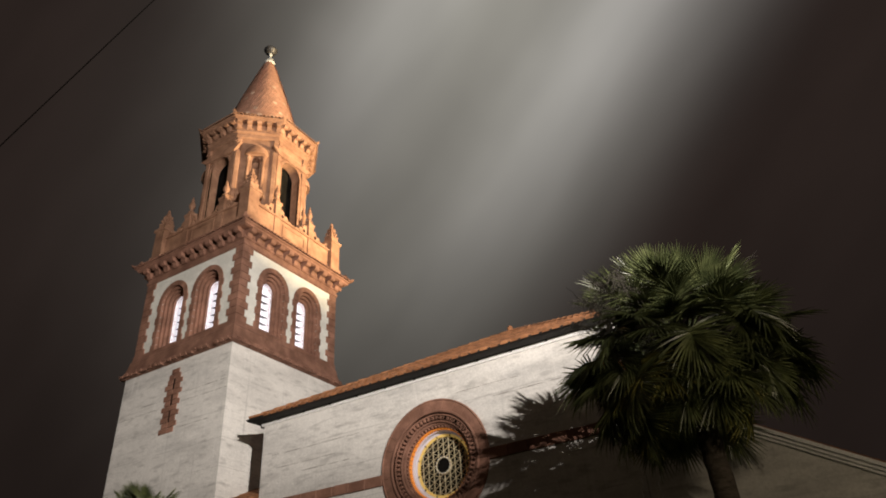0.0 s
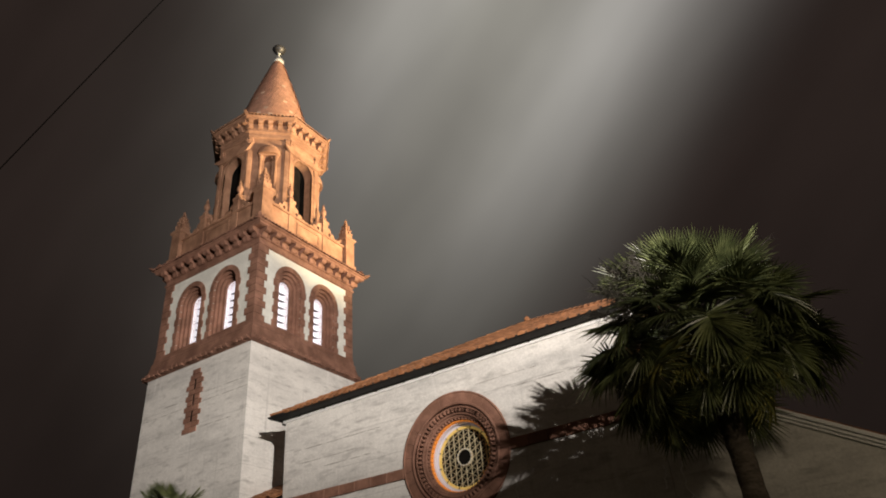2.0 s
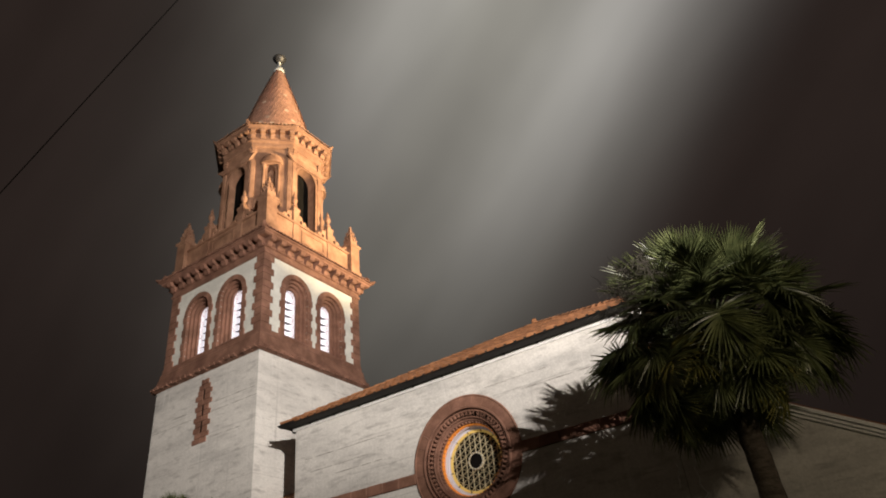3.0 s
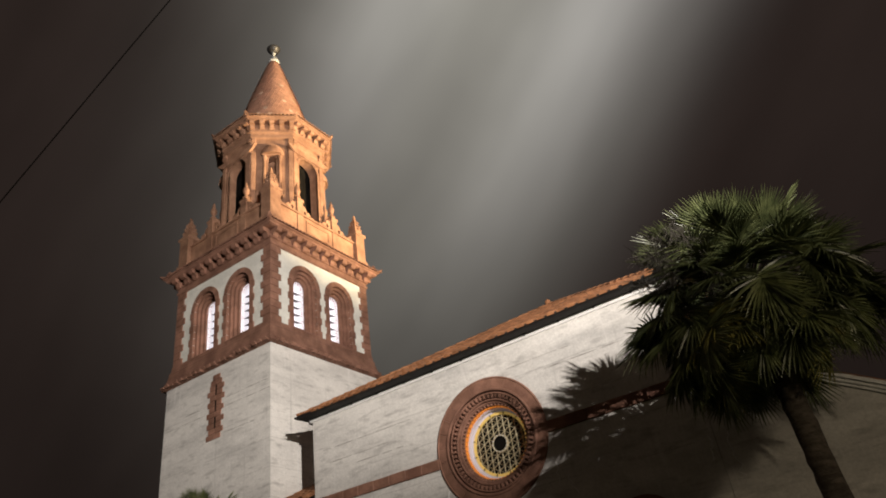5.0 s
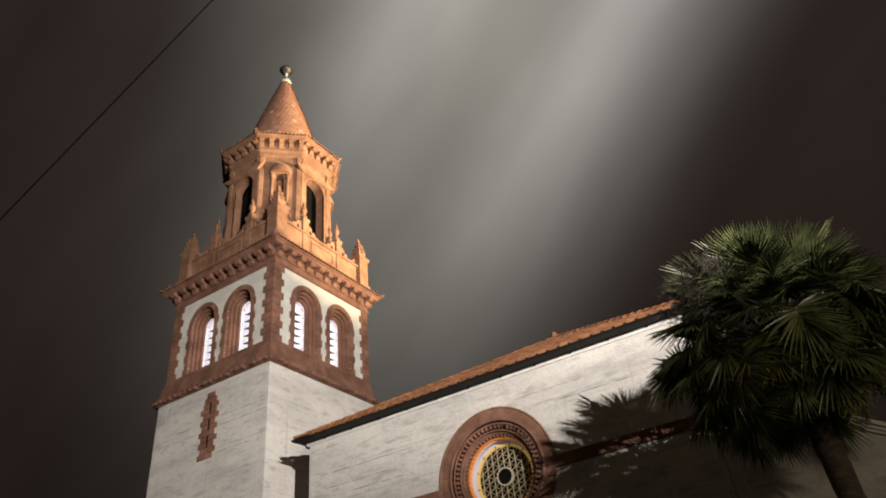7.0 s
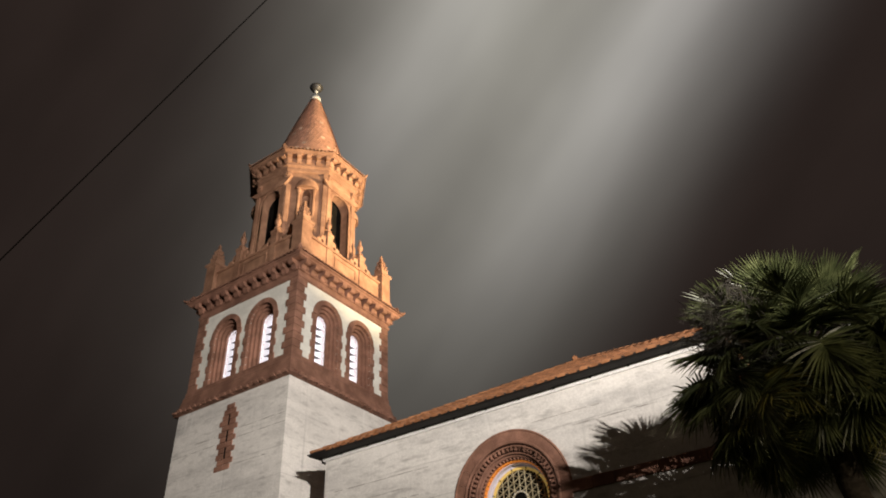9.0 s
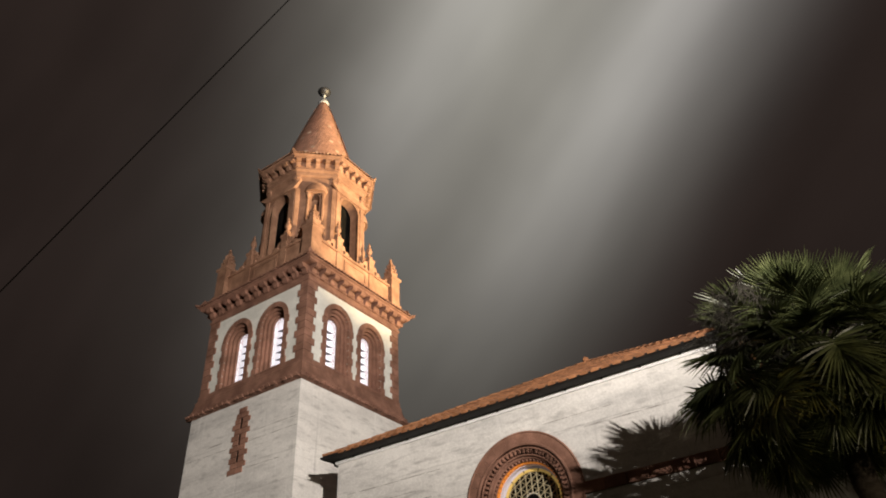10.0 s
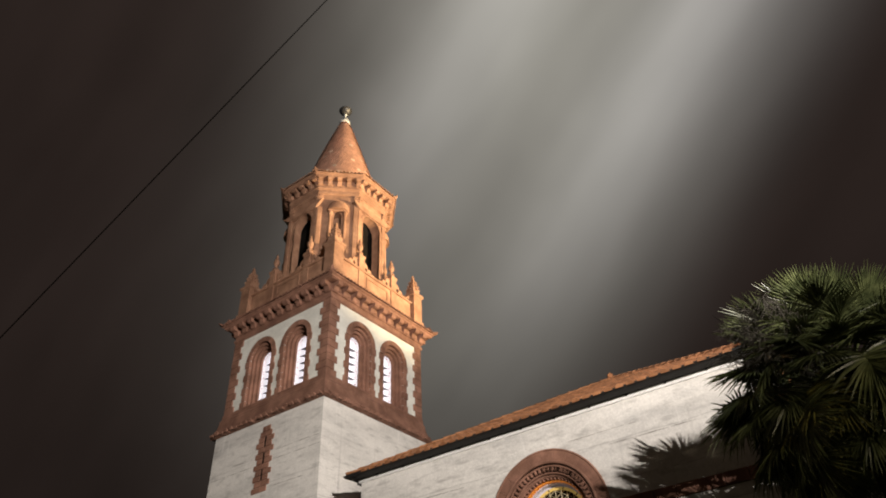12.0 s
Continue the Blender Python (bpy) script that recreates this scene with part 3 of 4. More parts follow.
# niche: shell hood, small columns, bracket below
hood_bm = bmesh.new()
dome = []
for b in (0.0, 0.35, 0.7, 1.05, 1.35, 1.5):
    r, d = 0.40 * math.cos(b), 0.24 * math.sin(b)
    dome.append([(r * (1.04 if i % 2 else 0.93) * math.cos(math.pi * i / 24), -AP - d - 0.02, N_S + 0.12 + 1.15 * r * (1.04 if i % 2 else 0.93) * math.sin(math.pi * i / 24)) for i in range(25)])
loft(hood_bm, dome)
box(hood_bm, -0.36, 0.36, -AP - 0.12, -AP + 0.02, N_S + 0.08, N_S + 0.13, 0.015)
hood = mesh_of("niche_hood", hood_bm, TERRA_PALE)
colonnettes = [mesh_of("niche_colonnette", loft(bmesh.new(), [ngon_ring(r, z, 10, cx=sgn * 0.26, cy=-AP - 0.07) for r, z in ((0.075, 16.10), (0.075, 16.20), (0.05, 16.24), (0.06, 16.8), (0.045, 17.56), (0.08, 17.66), (0.08, 17.77))]), TERRA_PALE) for sgn in (-1, 1)]
corbel_bm = loft(bmesh.new(), [[(x * w, -AP - d * 1.0 + (0.0 if e else d + 0.02), z) for x, e in ((-1, 1), (1, 1), (1, 0), (-1, 0))] for w, d, z in ((0.06, 0.03, 15.45), (0.14, 0.10, 15.62), (0.20, 0.20, 15.80), (0.34, 0.26, 15.98), (0.36, 0.28, 16.12))])
corbel = mesh_of("niche_corbel", corbel_bm, TERRA_PALE)
urn = mesh_of("niche_urn", loft(bmesh.new(), [ngon_ring(max(r, 0.01), z, 10, cy=-AP - 0.06) for r, z in finial_profile(0.13, 16.12, 0.95)]), TERRA_PALE)
for k in range(8):
    m = T8[k]
    if k % 2 == 0:
        put("lantern_wall", arch_wall, tower, m, "lantern wall with an open arch")
        put("archivolt", archivolt, tower, m)
        put("keystone", key, tower, m)
    else:
        wall8 = put("lantern_wall", niche_wall, tower, m, "lantern wall with a shell niche")
        for nm, me in (("niche_back", niche_back), ("niche_hood", hood), ("niche_colonnette", colonnettes[0]), ("niche_colonnette", colonnettes[1]), ("niche_corbel", corbel), ("niche_urn", urn)):
            put(nm, me, wall8)
    for pil in pils:
        put("pilaster", pil, tower, m)
O = math.pi / 8


def octo(ap, z):
    return ngon_ring(ap / math.cos(O), z, 8, O)


part("lantern_floor", loft(bmesh.new(), [octo(1.5, 14.9), octo(1.5, 15.0)]), SHADE_BLACK, tower)
# added black core close behind the arches, so they read as unlit
part("bell_chamber_lining", loft(bmesh.new(), [octo(1.30, 15.0), octo(1.30, 18.5)]), SHADE_BLACK, tower, "near-black core painted as the lantern's unlit depth")
part("lantern_vault", loft(bmesh.new(), [octo(1.5, 18.5), octo(1.5, 18.6)]), SHADE_BLACK, tower)
bm = loft(bmesh.new(), [octo(1.72, 18.60), octo(1.78, 18.63), octo(1.78, 18.72), octo(1.75, 18.74), octo(1.75, 18.82), octo(1.83, 18.86), octo(1.83, 18.90), octo(1.77, 18.92), octo(1.77, 19.27)])
part("lantern_frieze", bm, TERRA_PALE, tower)
bm = loft(bmesh.new(), [octo(1.98, 19.14), octo(2.05, 19.16), octo(2.05, 19.22), octo(2.11, 19.25), octo(2.11, 19.29), octo(1.72, 19.62), octo(1.70, 19.68)])
part("lantern_cornice", bm, TERRA_PALE, tower, "octagonal bracketed cornice", m=pose(0, 0, 0.10))
me = mesh_of("modillion", bracket(0.16, 0.27, 0.25), TERRA_PALE)
t_me = mesh_of("cornice_tile", half_tile(0.42, 0.062, 0.05, 0.018, 5), TERRA_PALE)
up = math.degrees(math.atan2(0.34, 0.44))
for k in range(8):
    for i in range(5):
        put("modillion", me, tower, T8[k] @ pose((i - 2) * 0.345, -1.765, 19.25))
    for i in range(13):
        put("cornice_tile", t_me, tower, T8[k] @ pose((i - 6) * 0.134, -2.14, 19.375, up))

# upturned tiles at the corners of both cornices
horn = mesh_of("corner_tile", loft(bmesh.new(), [[(-w, -r, z - t), (w, -r, z - t), (w * 0.7, -r, z + t), (-w * 0.7, -r, z + t)] for r, w, t, z in ((0.0, 0.08, 0.05, 0.0), (0.10, 0.075, 0.045, 0.01), (0.19, 0.06, 0.035, 0.05), (0.26, 0.035, 0.02, 0.11))]), TERRA_PALE)
for k in range(8):
    put("corner_tile", horn, tower, pose(0, 0, 0, 0, 0, 45 * k + 22.5) @ pose(0, -2.12, 19.41))
horn = mesh_of("corner_tile", loft(bmesh.new(), [[(-w, -r, z - t), (w, -r, z - t), (w * 0.7, -r, z + t), (-w * 0.7, -r, z + t)] for r, w, t, z in ((0.0, 0.09, 0.05, 0.0), (0.12, 0.085, 0.045, 0.0), (0.22, 0.06, 0.035, 0.03), (0.28, 0.035, 0.02, 0.07))]), TERRA)
for k in range(4):
    put("corner_tile", horn, tower, pose(0, 0, 0, 0, 0, 90 * k + 45) @ pose(0, -3.42, 13.97))

# spire: cone of small scale tiles


def spire_r(z):
    k = (z - 19.55) / (24.38 - 19.55)
    return 1.58 + (0.17 - 1.58) * k + 0.05 * math.sin(math.pi * k)


verts, faces, pale_faces = [], [], []
part("spire_core", loft(bmesh.new(), [ngon_ring(spire_r(z) - 0.03, z, 32) for z in np.linspace(19.55, 24.38, 14)]), SCALE, tower, smooth=True)
z, row = 19.58, 0
while z < 24.25:
    r0, r1 = spire_r(z) + 0.012, spire_r(z + 0.2) - 0.008
    count = max(8, int(math.tau * r0 / 0.165))
    for i in range(count):
        a = math.tau * (i + 0.5 * (row % 2)) / count
        w = 0.48 * math.tau / count
        lift = rnd.uniform(0, 0.012)
        ids = len(verts)
        for da, zz, rr in ((-w, 0.20, r1), (w, 0.20, r1), (w, 0.06, r0 + 0.3 * (r1 - r0)), (0.55 * w, 0.008, r0 + lift), (-0.55 * w, 0.008, r0 + lift), (-w, 0.06, r0 + 0.3 * (r1 - r0))):
            verts.append((rr * math.cos(a + da), rr * math.sin(a + da), z + zz))
        (pale_faces if rnd.random() < 0.11 * max(0.15, 1 - (z - 19.6) / 2.4) else faces).append(tuple(range(ids, ids + 6)))
    z, row = z + 0.142, row + 1
me = bpy.data.meshes.new("spire_tiling")
me.from_pydata(verts, [], faces + pale_faces)
me.materials.append(SCALE)
me.materials.append(SCALE_PALE)
for f in me.polygons[len(faces):]:
    f.material_index = 1
tagged(put("spire_tiling", me, tower, None, "clay scale tiles of the spire"), kind="stuff")
part("spire_cap", turned([(0.20, 24.28), (0.23, 24.31), (0.23, 24.40), (0.19, 24.46), (0.16, 24.56), (0.05, 24.60), (0.045, 24.84), (0.09, 24.88), (0.03, 24.94)]), LEAD, tower, "pale weathered lead cap", smooth=True)
part("finial_bowl", turned([(0.05, 24.92), (0.15, 24.97), (0.24, 25.05), (0.285, 25.14), (0.27, 25.17), (0.12, 25.17), (0.03, 25.21), (0.008, 25.32)]), IRON, tower, "dark metal finial bowl", smooth=True)

# ---- nave: front wall in the plane y = 0.15, hipped tile roof ----
nave = thing("nave", 6.3, 0.15, 0, "pale coquina concrete nave with a rose window and tiled hip roof", "church")
CX = 6.3
X0, X1 = 1.40 - CX, 10.55 - CX
TOP = 7.40
ROSE_Z = 5.53
LOW = (9.05 - CX, 3.15)
front = plate([(X0, 0), (X1, 0), (X1, TOP), (X0, TOP)], [circle_loop(1.075, 0.0, ROSE_Z), arch_loop(0.46, 1.2, LOW[1], 12, LOW[0])], -0.5, 0.0)
part("front_wall", front, WALL, nave, "streaked shell concrete wall")
part("side_wall", block(X0, X0 + 0.5, 0.5, 22, 0, TOP, 0), WALL, nave)
part("side_wall", block(X1 - 0.5, X1, 0.5, 22, 0, TOP, 0), WALL, nave)
part("back_wall", block(X0 + 0.5, X1 - 0.5, 21.5, 22, 0, TOP, 0), WALL, nave)
# near-black screen across the nave in place of its unlit depth
part("nave_interior", block(X0 + 0.6, X1 - 0.6, 1.2, 1.3, 0.2, 7.2, 0), SHADE_BLACK, nave)

for x0, x1, z in ((X0 + 0.3, -1.9, 6.55), (-4.4, -2.6, 6.22), (0.6, 2.1, 6.86), (1.5, 3.2, 6.58), (-3.6, -2.2, 6.02)):
    lift_joint(nave, 0.0, x0, x1, z, rnd)

# eave: white moulding, dark gutter board
part("eave_moulding", loft(bmesh.new(), [[(x, -n, z) for n, z in ((-0.02, 7.338), (0.035, 7.338), (0.045, 7.352), (0.06, 7.375), (0.065, 7.404), (-0.02, 7.404))] for x in (X0 - 0.05, X1 + 0.05)]), WHITE, nave, "white painted eave moulding")
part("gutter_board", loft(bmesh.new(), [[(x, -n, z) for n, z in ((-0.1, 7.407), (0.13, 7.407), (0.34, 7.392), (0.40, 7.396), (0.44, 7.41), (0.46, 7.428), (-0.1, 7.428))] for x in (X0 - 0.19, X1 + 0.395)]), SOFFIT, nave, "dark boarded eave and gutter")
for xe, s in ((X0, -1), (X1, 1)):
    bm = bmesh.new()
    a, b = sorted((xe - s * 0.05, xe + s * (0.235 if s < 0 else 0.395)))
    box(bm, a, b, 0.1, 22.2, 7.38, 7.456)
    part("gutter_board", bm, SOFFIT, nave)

clip_me = mesh_of("gutter_clip", block(-0.016, 0.016, -0.10, -0.064, 7.372, 7.404, 0.003), SOFFIT)
for i in range(11):
    put("gutter_clip", clip_me, nave, pose(X0 + 0.55 + i * 0.80, 0, 0))

# string course of terracotta blocks, broken by the rose
n_l, n_r = 8, 7
lx = np.linspace(X0, -1.295, n_l + 1)
rx = np.linspace(1.295, X1, n_r + 1)
for a, b in list(zip(lx, lx[1:])) + list(zip(rx, rx[1:])):
    low_z = (5.268 if b < 0 else 5.325) + rnd.uniform(-0.004, 0.004)
    part("string_block", block(a + 0.003, b - 0.003, -0.045, 0.1, low_z, low_z + 0.222, 0.012), TERRA, nave)

# rose window
rose = put("rose_window", mesh_of("rose_window", band(circle_loop(1.075, 0, ROSE_Z, 64), circle_loop(0.79, 0, ROSE_Z, 64), -0.35, -0.085), TERRA), nave, None, "round window with terracotta rings and gilt lattice")
vo = mesh_of("ring_block", wedge(1.07, 1.312, -math.pi / 26 + 0.002, math.pi / 26 - 0.002, -0.08, 0.020, 3), TERRA)
for i in range(26):
    put("ring_block", vo, rose, Matrix.Translation((0, 0, ROSE_Z)) @ Matrix.Rotation(math.tau * i / 26, 4, "Y"))
for r, tube, n in ((1.29, 0.022, 0.016), (1.045, 0.036, 0.012), (0.975, 0.022, -0.02), (0.845, 0.026, -0.06), (0.795, 0.026, -0.12)):
    rings = []
    for i in range(65):
        a = math.tau * i / 64
        rings.append([((r + tube * math.cos(b)) * math.cos(a), -n - tube * math.sin(b), ROSE_Z + (r + tube * math.cos(b)) * math.sin(a)) for b in (0.0, 1.05, 2.1, 3.14, 4.7)])
    part("ring_moulding", loft(bmesh.new(), rings, caps=False), TERRA, rose, smooth=True)
dent = mesh_of("dentil", block(-0.026, 0.026, -0.005, 0.10, 0.875, 0.955, 0.008), TERRA)
for i in range(70):
    put("dentil", dent, rose, Matrix.Translation((0, 0, ROSE_Z)) @ Matrix.Rotation(math.tau * i / 60, 4, "Y"))
part("ring_step", band(circle_loop(0.80, 0, ROSE_Z, 64), circle_loop(0.74, 0, ROSE_Z, 64), -0.40, -0.16), TERRA, rose)
dent = mesh_of("bead", block(-0.022, 0.022, 0.11, 0.17, 0.735, 0.785, 0.012), TERRA)
for i in range(56):
    put("bead", dent, rose, Matrix.Translation((0, 0, ROSE_Z)) @ Matrix.Rotation(math.tau * i / 56, 4, "Y"))
am = bmesh.new()
for i in range(48):
    a0, a1 = math.tau * i / 48, math.tau * (i + 0.86) / 48
    arc = [a0 + (a1 - a0) * j / 3 for j in range(4)]
    loop = [(0.745 * math.cos(a), 0.745 * math.sin(a)) for a in arc] + [(0.715 * math.cos(a), 0.715 * math.sin(a)) for a in reversed(arc)]
    loft(am, [[(u, -n, ROSE_Z + v) for u, v in loop] for n in (-0.275, -0.19)])
part("amber_border", am, AMBER_GLOW, rose, "scalloped amber border, its lit look added as glow")
part("white_reveal", band(circle_loop(0.735, 0, ROSE_Z, 64), circle_loop(0.70, 0, ROSE_Z, 64), -0.42, -0.272), WHITE_GLOW, rose, "white inner reveal with a faint added glow")
part("white_rim", band(circle_loop(0.705, 0, ROSE_Z, 64), circle_loop(0.655, 0, ROSE_Z, 64), -0.43, -0.39), WHITE_GLOW, rose, "white rim with a faint added glow")
part("yellow_border", band(circle_loop(0.657, 0, ROSE_Z, 64), circle_loop(0.602, 0, ROSE_Z, 64), -0.43, -0.385), YELLOW_GLOW, rose, "glowing yellow glass border")
part("dark_glass", plate(circle_loop(0.61, 0, ROSE_Z, 48), [], -0.46, -0.42), DARK_GLASS, rose, "dark leaded glass")
for i in range(12):
    a = math.tau * (i + 0.4) / 12
    part("border_stud", block(0.61, 0.66, 0.365, 0.39, -0.008, 0.008, 0.004), IRON, rose, m=Matrix.Translation((0, 0, ROSE_Z)) @ Matrix.Rotation(-a, 4, "Y"))
lat = bmesh.new()
sp = 0.148


def bar(bm, a, b, w, n0, n1):
    a, b = Vector(a), Vector(b)
    d = (b - a).normalized()
    s = Vector((-d.y, d.x)) * w
    loft(bm, [[(p.x, -n, ROSE_Z + p.y) for p in (a + s, b + s, b - s, a - s)] for n in (n0, n1)])


R_L = 0.60
for ang in (90, 30, 150):
    d = Vector((math.cos(radians(ang)), math.sin(radians(ang))))
    nrm = Vector((-d.y, d.x))
    for j in range(-6, 7):
        off = j * sp * 0.88
        if abs(off) < R_L:
            half = math.sqrt(R_L ** 2 - off ** 2)
            bar(lat, nrm * off - d * half, nrm * off + d * half, 0.0038, -0.425, -0.395)
for i in range(-6, 7):
    for j in range(-7, 8):
        p = Vector((i * sp * 0.88, (j + 0.5 * (i % 2)) * sp * 1.016))
        if 0.16 < p.length < R_L - 0.02:
            loft(lat, [[(p.x + r * math.cos(q * 1.047), -n, ROSE_Z + p.y + r * math.sin(q * 1.047)) for q in range(6)] for r, n in ((0.019, -0.40), (0.013, -0.385))])
part("gilt_lattice", lat, GOLD, rose, "gilded triangular lattice")
part("hub_ring", band(circle_loop(0.185, 0, ROSE_Z, 32), circle_loop(0.155, 0, ROSE_Z, 32), -0.42, -0.365), GOLD, rose)
part("hub_disc", plate(circle_loop(0.16, 0, ROSE_Z, 32), [], -0.42, -0.375), SHADE_BLACK, rose, "near-black disc painted as the shaded open centre")
me = mesh_of("hub_bead", loft(bmesh.new(), [[(r * math.cos(q * 1.047), n, r * math.sin(q * 1.047)) for q in range(6)] for r, n in ((0.016, 0.37), (0.012, 0.35))]), WHITE)
for i in range(14):
    a = math.tau * i / 14
    put("hub_bead", me, rose, pose(0.17 * math.cos(a), 0, ROSE_Z + 0.17 * math.sin(a)))

# arched window head below, mostly in shade
low = put("arched_window", mesh_of("arched_window", open_band(jamb_line(0.66, 1.2, LOW[1]), jamb_line(0.455, 1.2, LOW[1]), -0.3, 0.04), TERRA), nave, pose(LOW[0], 0, 0), "terracotta framed arched window in shade")
part("pane", plate(arch_loop(0.47, 1.2, LOW[1]), [], -0.34, -0.3), DARK_GLASS, low, "dark glass")

# hip roof: front slope to the apex, ridge running back
EY, EZR = -0.35, 7.44
L_C, R_C = Vector((1.22 - CX, EY, EZR)), Vector((10.93 - CX, EY, EZR))
APEX = Vector((6.60 - CX, 3.91, 9.80))
BACK = Vector((6.60 - CX, 22.4, 9.80))
L_B, R_B = Vector((1.18 - CX, 22.4, EZR)), Vector((10.93 - CX, 22.4, EZR))
down = Vector((0, 0, -0.012))
bm = bmesh.new()
top = [bm.verts.new(p) for p in (L_C, R_C, R_B, L_B, APEX, BACK)]
bot = [bm.verts.new(p + down) for p in (L_C, R_C, R_B, L_B)]
for q in ((0, 1, 4), (1, 2, 5, 4), (3, 0, 4, 5), (2, 3, 5)):
    bm.faces.new([top[i] for i in q])
for i in range(4):
    bm.faces.new((top[i], bot[i], bot[(i + 1) % 4], top[(i + 1) % 4]))
bm.faces.new(bot)
part("roof", bm, TILE_BED, nave, "hipped clay tile roof")
PITCH = 0.232
SLOPE = (APEX.z - EZR) / (APEX.y - EY)
up = math.degrees(math.atan(SLOPE))
run = math.cos(math.atan(SLOPE))
eave_me = mesh_of("eave_tile", loft(bmesh.new(), [[(-r * math.cos(math.pi * i / 7), y, lift + 0.8 * r * math.sin(math.pi * i / 7)) for i in range(8)] for y, r, lift in ((0.0, 0.084, 0.012), (0.42, 0.07, 0.0))]), TILE)
verts, faces = [], []


def add_shell(m, length, r0, r1, n=5):
    """A thin barrel shell appended to the joined slope."""
    i0 = len(verts)
    for y, r, lift in ((0.0, r0, 0.014), (length, r1, 0.0)):
        for i in range(n + 1):
            verts.append(tuple(m @ Vector((-r * math.cos(math.pi * i / n), y, lift + 0.8 * r * math.sin(math.pi * i / n)))))
    for i in range(n):
        faces.append((i0 + i, i0 + i + 1, i0 + n + 2 + i, i0 + n + 1 + i))
    faces.append(tuple(i0 + i for i in range(n + 1)))


x = L_C.x + 0.2
while x < R_C.x - 0.08:
    if x < APEX.x:
        reach = (x - L_C.x) / (APEX.x - L_C.x) * (APEX.y - EY)
    else:
        reach = (R_C.x - x) / (R_C.x - APEX.x) * (APEX.y - EY)
    y, i = -0.10, 0
    while y < reach - 0.1:
        m = pose(x + rnd.uniform(-0.006, 0.006), EY + y, EZR + SLOPE * y + 0.004, up, 0, rnd.uniform(-1, 1))
        if i == 0:
            if reach > 0.35:
                put("eave_tile", eave_me, nave, m)
        else:
            add_shell(m, min(0.42, (reach - y) / run), 0.082, 0.07)
        y += 0.36 * run
        i += 1
    x += PITCH
for s, corner in ((-1, L_C), (1, R_C)):
    span = abs(APEX.x - corner.x)
    slope = (APEX.z - EZR) / span
    a = math.degrees(math.atan(slope))
    y = EY + 0.15
    while y < 22.3:
        reach = min(span, (y - EY) / (APEX.y - EY) * span)
        q = -0.05
        while q < reach - 0.1:
            add_shell(pose(corner.x - s * q, y, EZR + slope * q + 0.004, 0, 0, 90 * s) @ pose(0, 0, 0, a), min(0.85, (reach - q) / math.cos(radians(a))), 0.088, 0.076, 4)
            q += 0.8 * math.cos(radians(a))
        y += PITCH
me = bpy.data.meshes.new("roof_tiles")
me.from_pydata(verts, [], faces)
me.materials.append(TILE_BED)
tagged(put("roof_tiles", me, nave, None, "barrel clay tiles"), kind="stuff")
hip_me = mesh_of("hip_tile", half_tile(0.40, 0.100, 0.084, 0.018, 6), TILE)
for corner in (L_C, R_C):
    d = APEX - corner
    steps = int(d.length / 0.31)
    for i in range(steps):
        p = corner + d * (i / steps) + Vector((0, 0, 0.015))
        put("hip_tile", hip_me, nave, Matrix.Translation(p) @ d.to_track_quat("Y", "Z").to_matrix().to_4x4())
for i in range(58):
    put("ridge_tile", hip_me, nave, pose(APEX.x, APEX.y + i * 0.315, APEX.z + 0.04))
part("roof_knob", turned([(0.13, 9.74), (0.14, 9.82), (0.075, 9.86), (0.055, 9.88), (0.085, 9.92), (0.07, 9.97), (0.015, 10.02)], 12), TILE, nave, "clay hip knob", m=pose(APEX.x, APEX.y - 0.02, 0), smooth=True)

# ---- low link between tower and nave ----
link = thing("link_aisle", 0.70, 0.15, 0, "low concrete link with white cornice and tiled lean-to roof", "church")
part("link_wall", block(-0.695, 0.695, 0.0, 0.4, 0, 5.34, 0), WALL, link)
for a, b in ((-0.70, -0.24), (-0.235, 0.225), (0.23, 0.695)):
    part("string_block", block(a, b, -0.045, 0.05, 5.195, 5.335, 0.012), TERRA, link)
part("cornice", loft(bmesh.new(), [[(x, -n, z) for n, z in ((-0.05, 5.342), (0.06, 5.342), (0.08, 5.37), (0.15, 5.39), (0.22, 5.445), (-0.05, 5.445))] for x in (-0.64, 0.69)]), WHITE, link, "white moulded cornice")
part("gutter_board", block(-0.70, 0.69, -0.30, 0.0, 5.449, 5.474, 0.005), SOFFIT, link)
bm = loft(bmesh.new(), [[(x, -n, z) for n, z in ((0.32, 5.477), (0.32, 5.50), (-3.0, 7.02), (-3.0, 6.90))] for x in (-0.70, 0.69)])
part("roof", bm, TILE_BED, link)
me = mesh_of("roof_tile", half_tile(0.44, 0.088, 0.076, 0.018, 6), TILE)
for i in range(6):
    for j in range(9):
        y = -0.35 + j * 0.33
        put("roof_tile", me, link, pose(-0.58 + i * 0.232, y, 5.505 + (y + 0.32) * 0.458, 24.6, 0, rnd.uniform(-1.5, 1.5)))

# ---- lean-to aisle with a raking white cornice ----
aisle = thing("lean_to_aisle", 14.0, 0.15, 0, "concrete lean-to aisle with white raking cornice, in shade", "church")
RK = 0.581
A0, A1 = 10.56 - 14.0, 17.5 - 14.0


def rake(x, off=0.0):
    return 4.915 - RK * (x + 14.0 - 12.345) + off


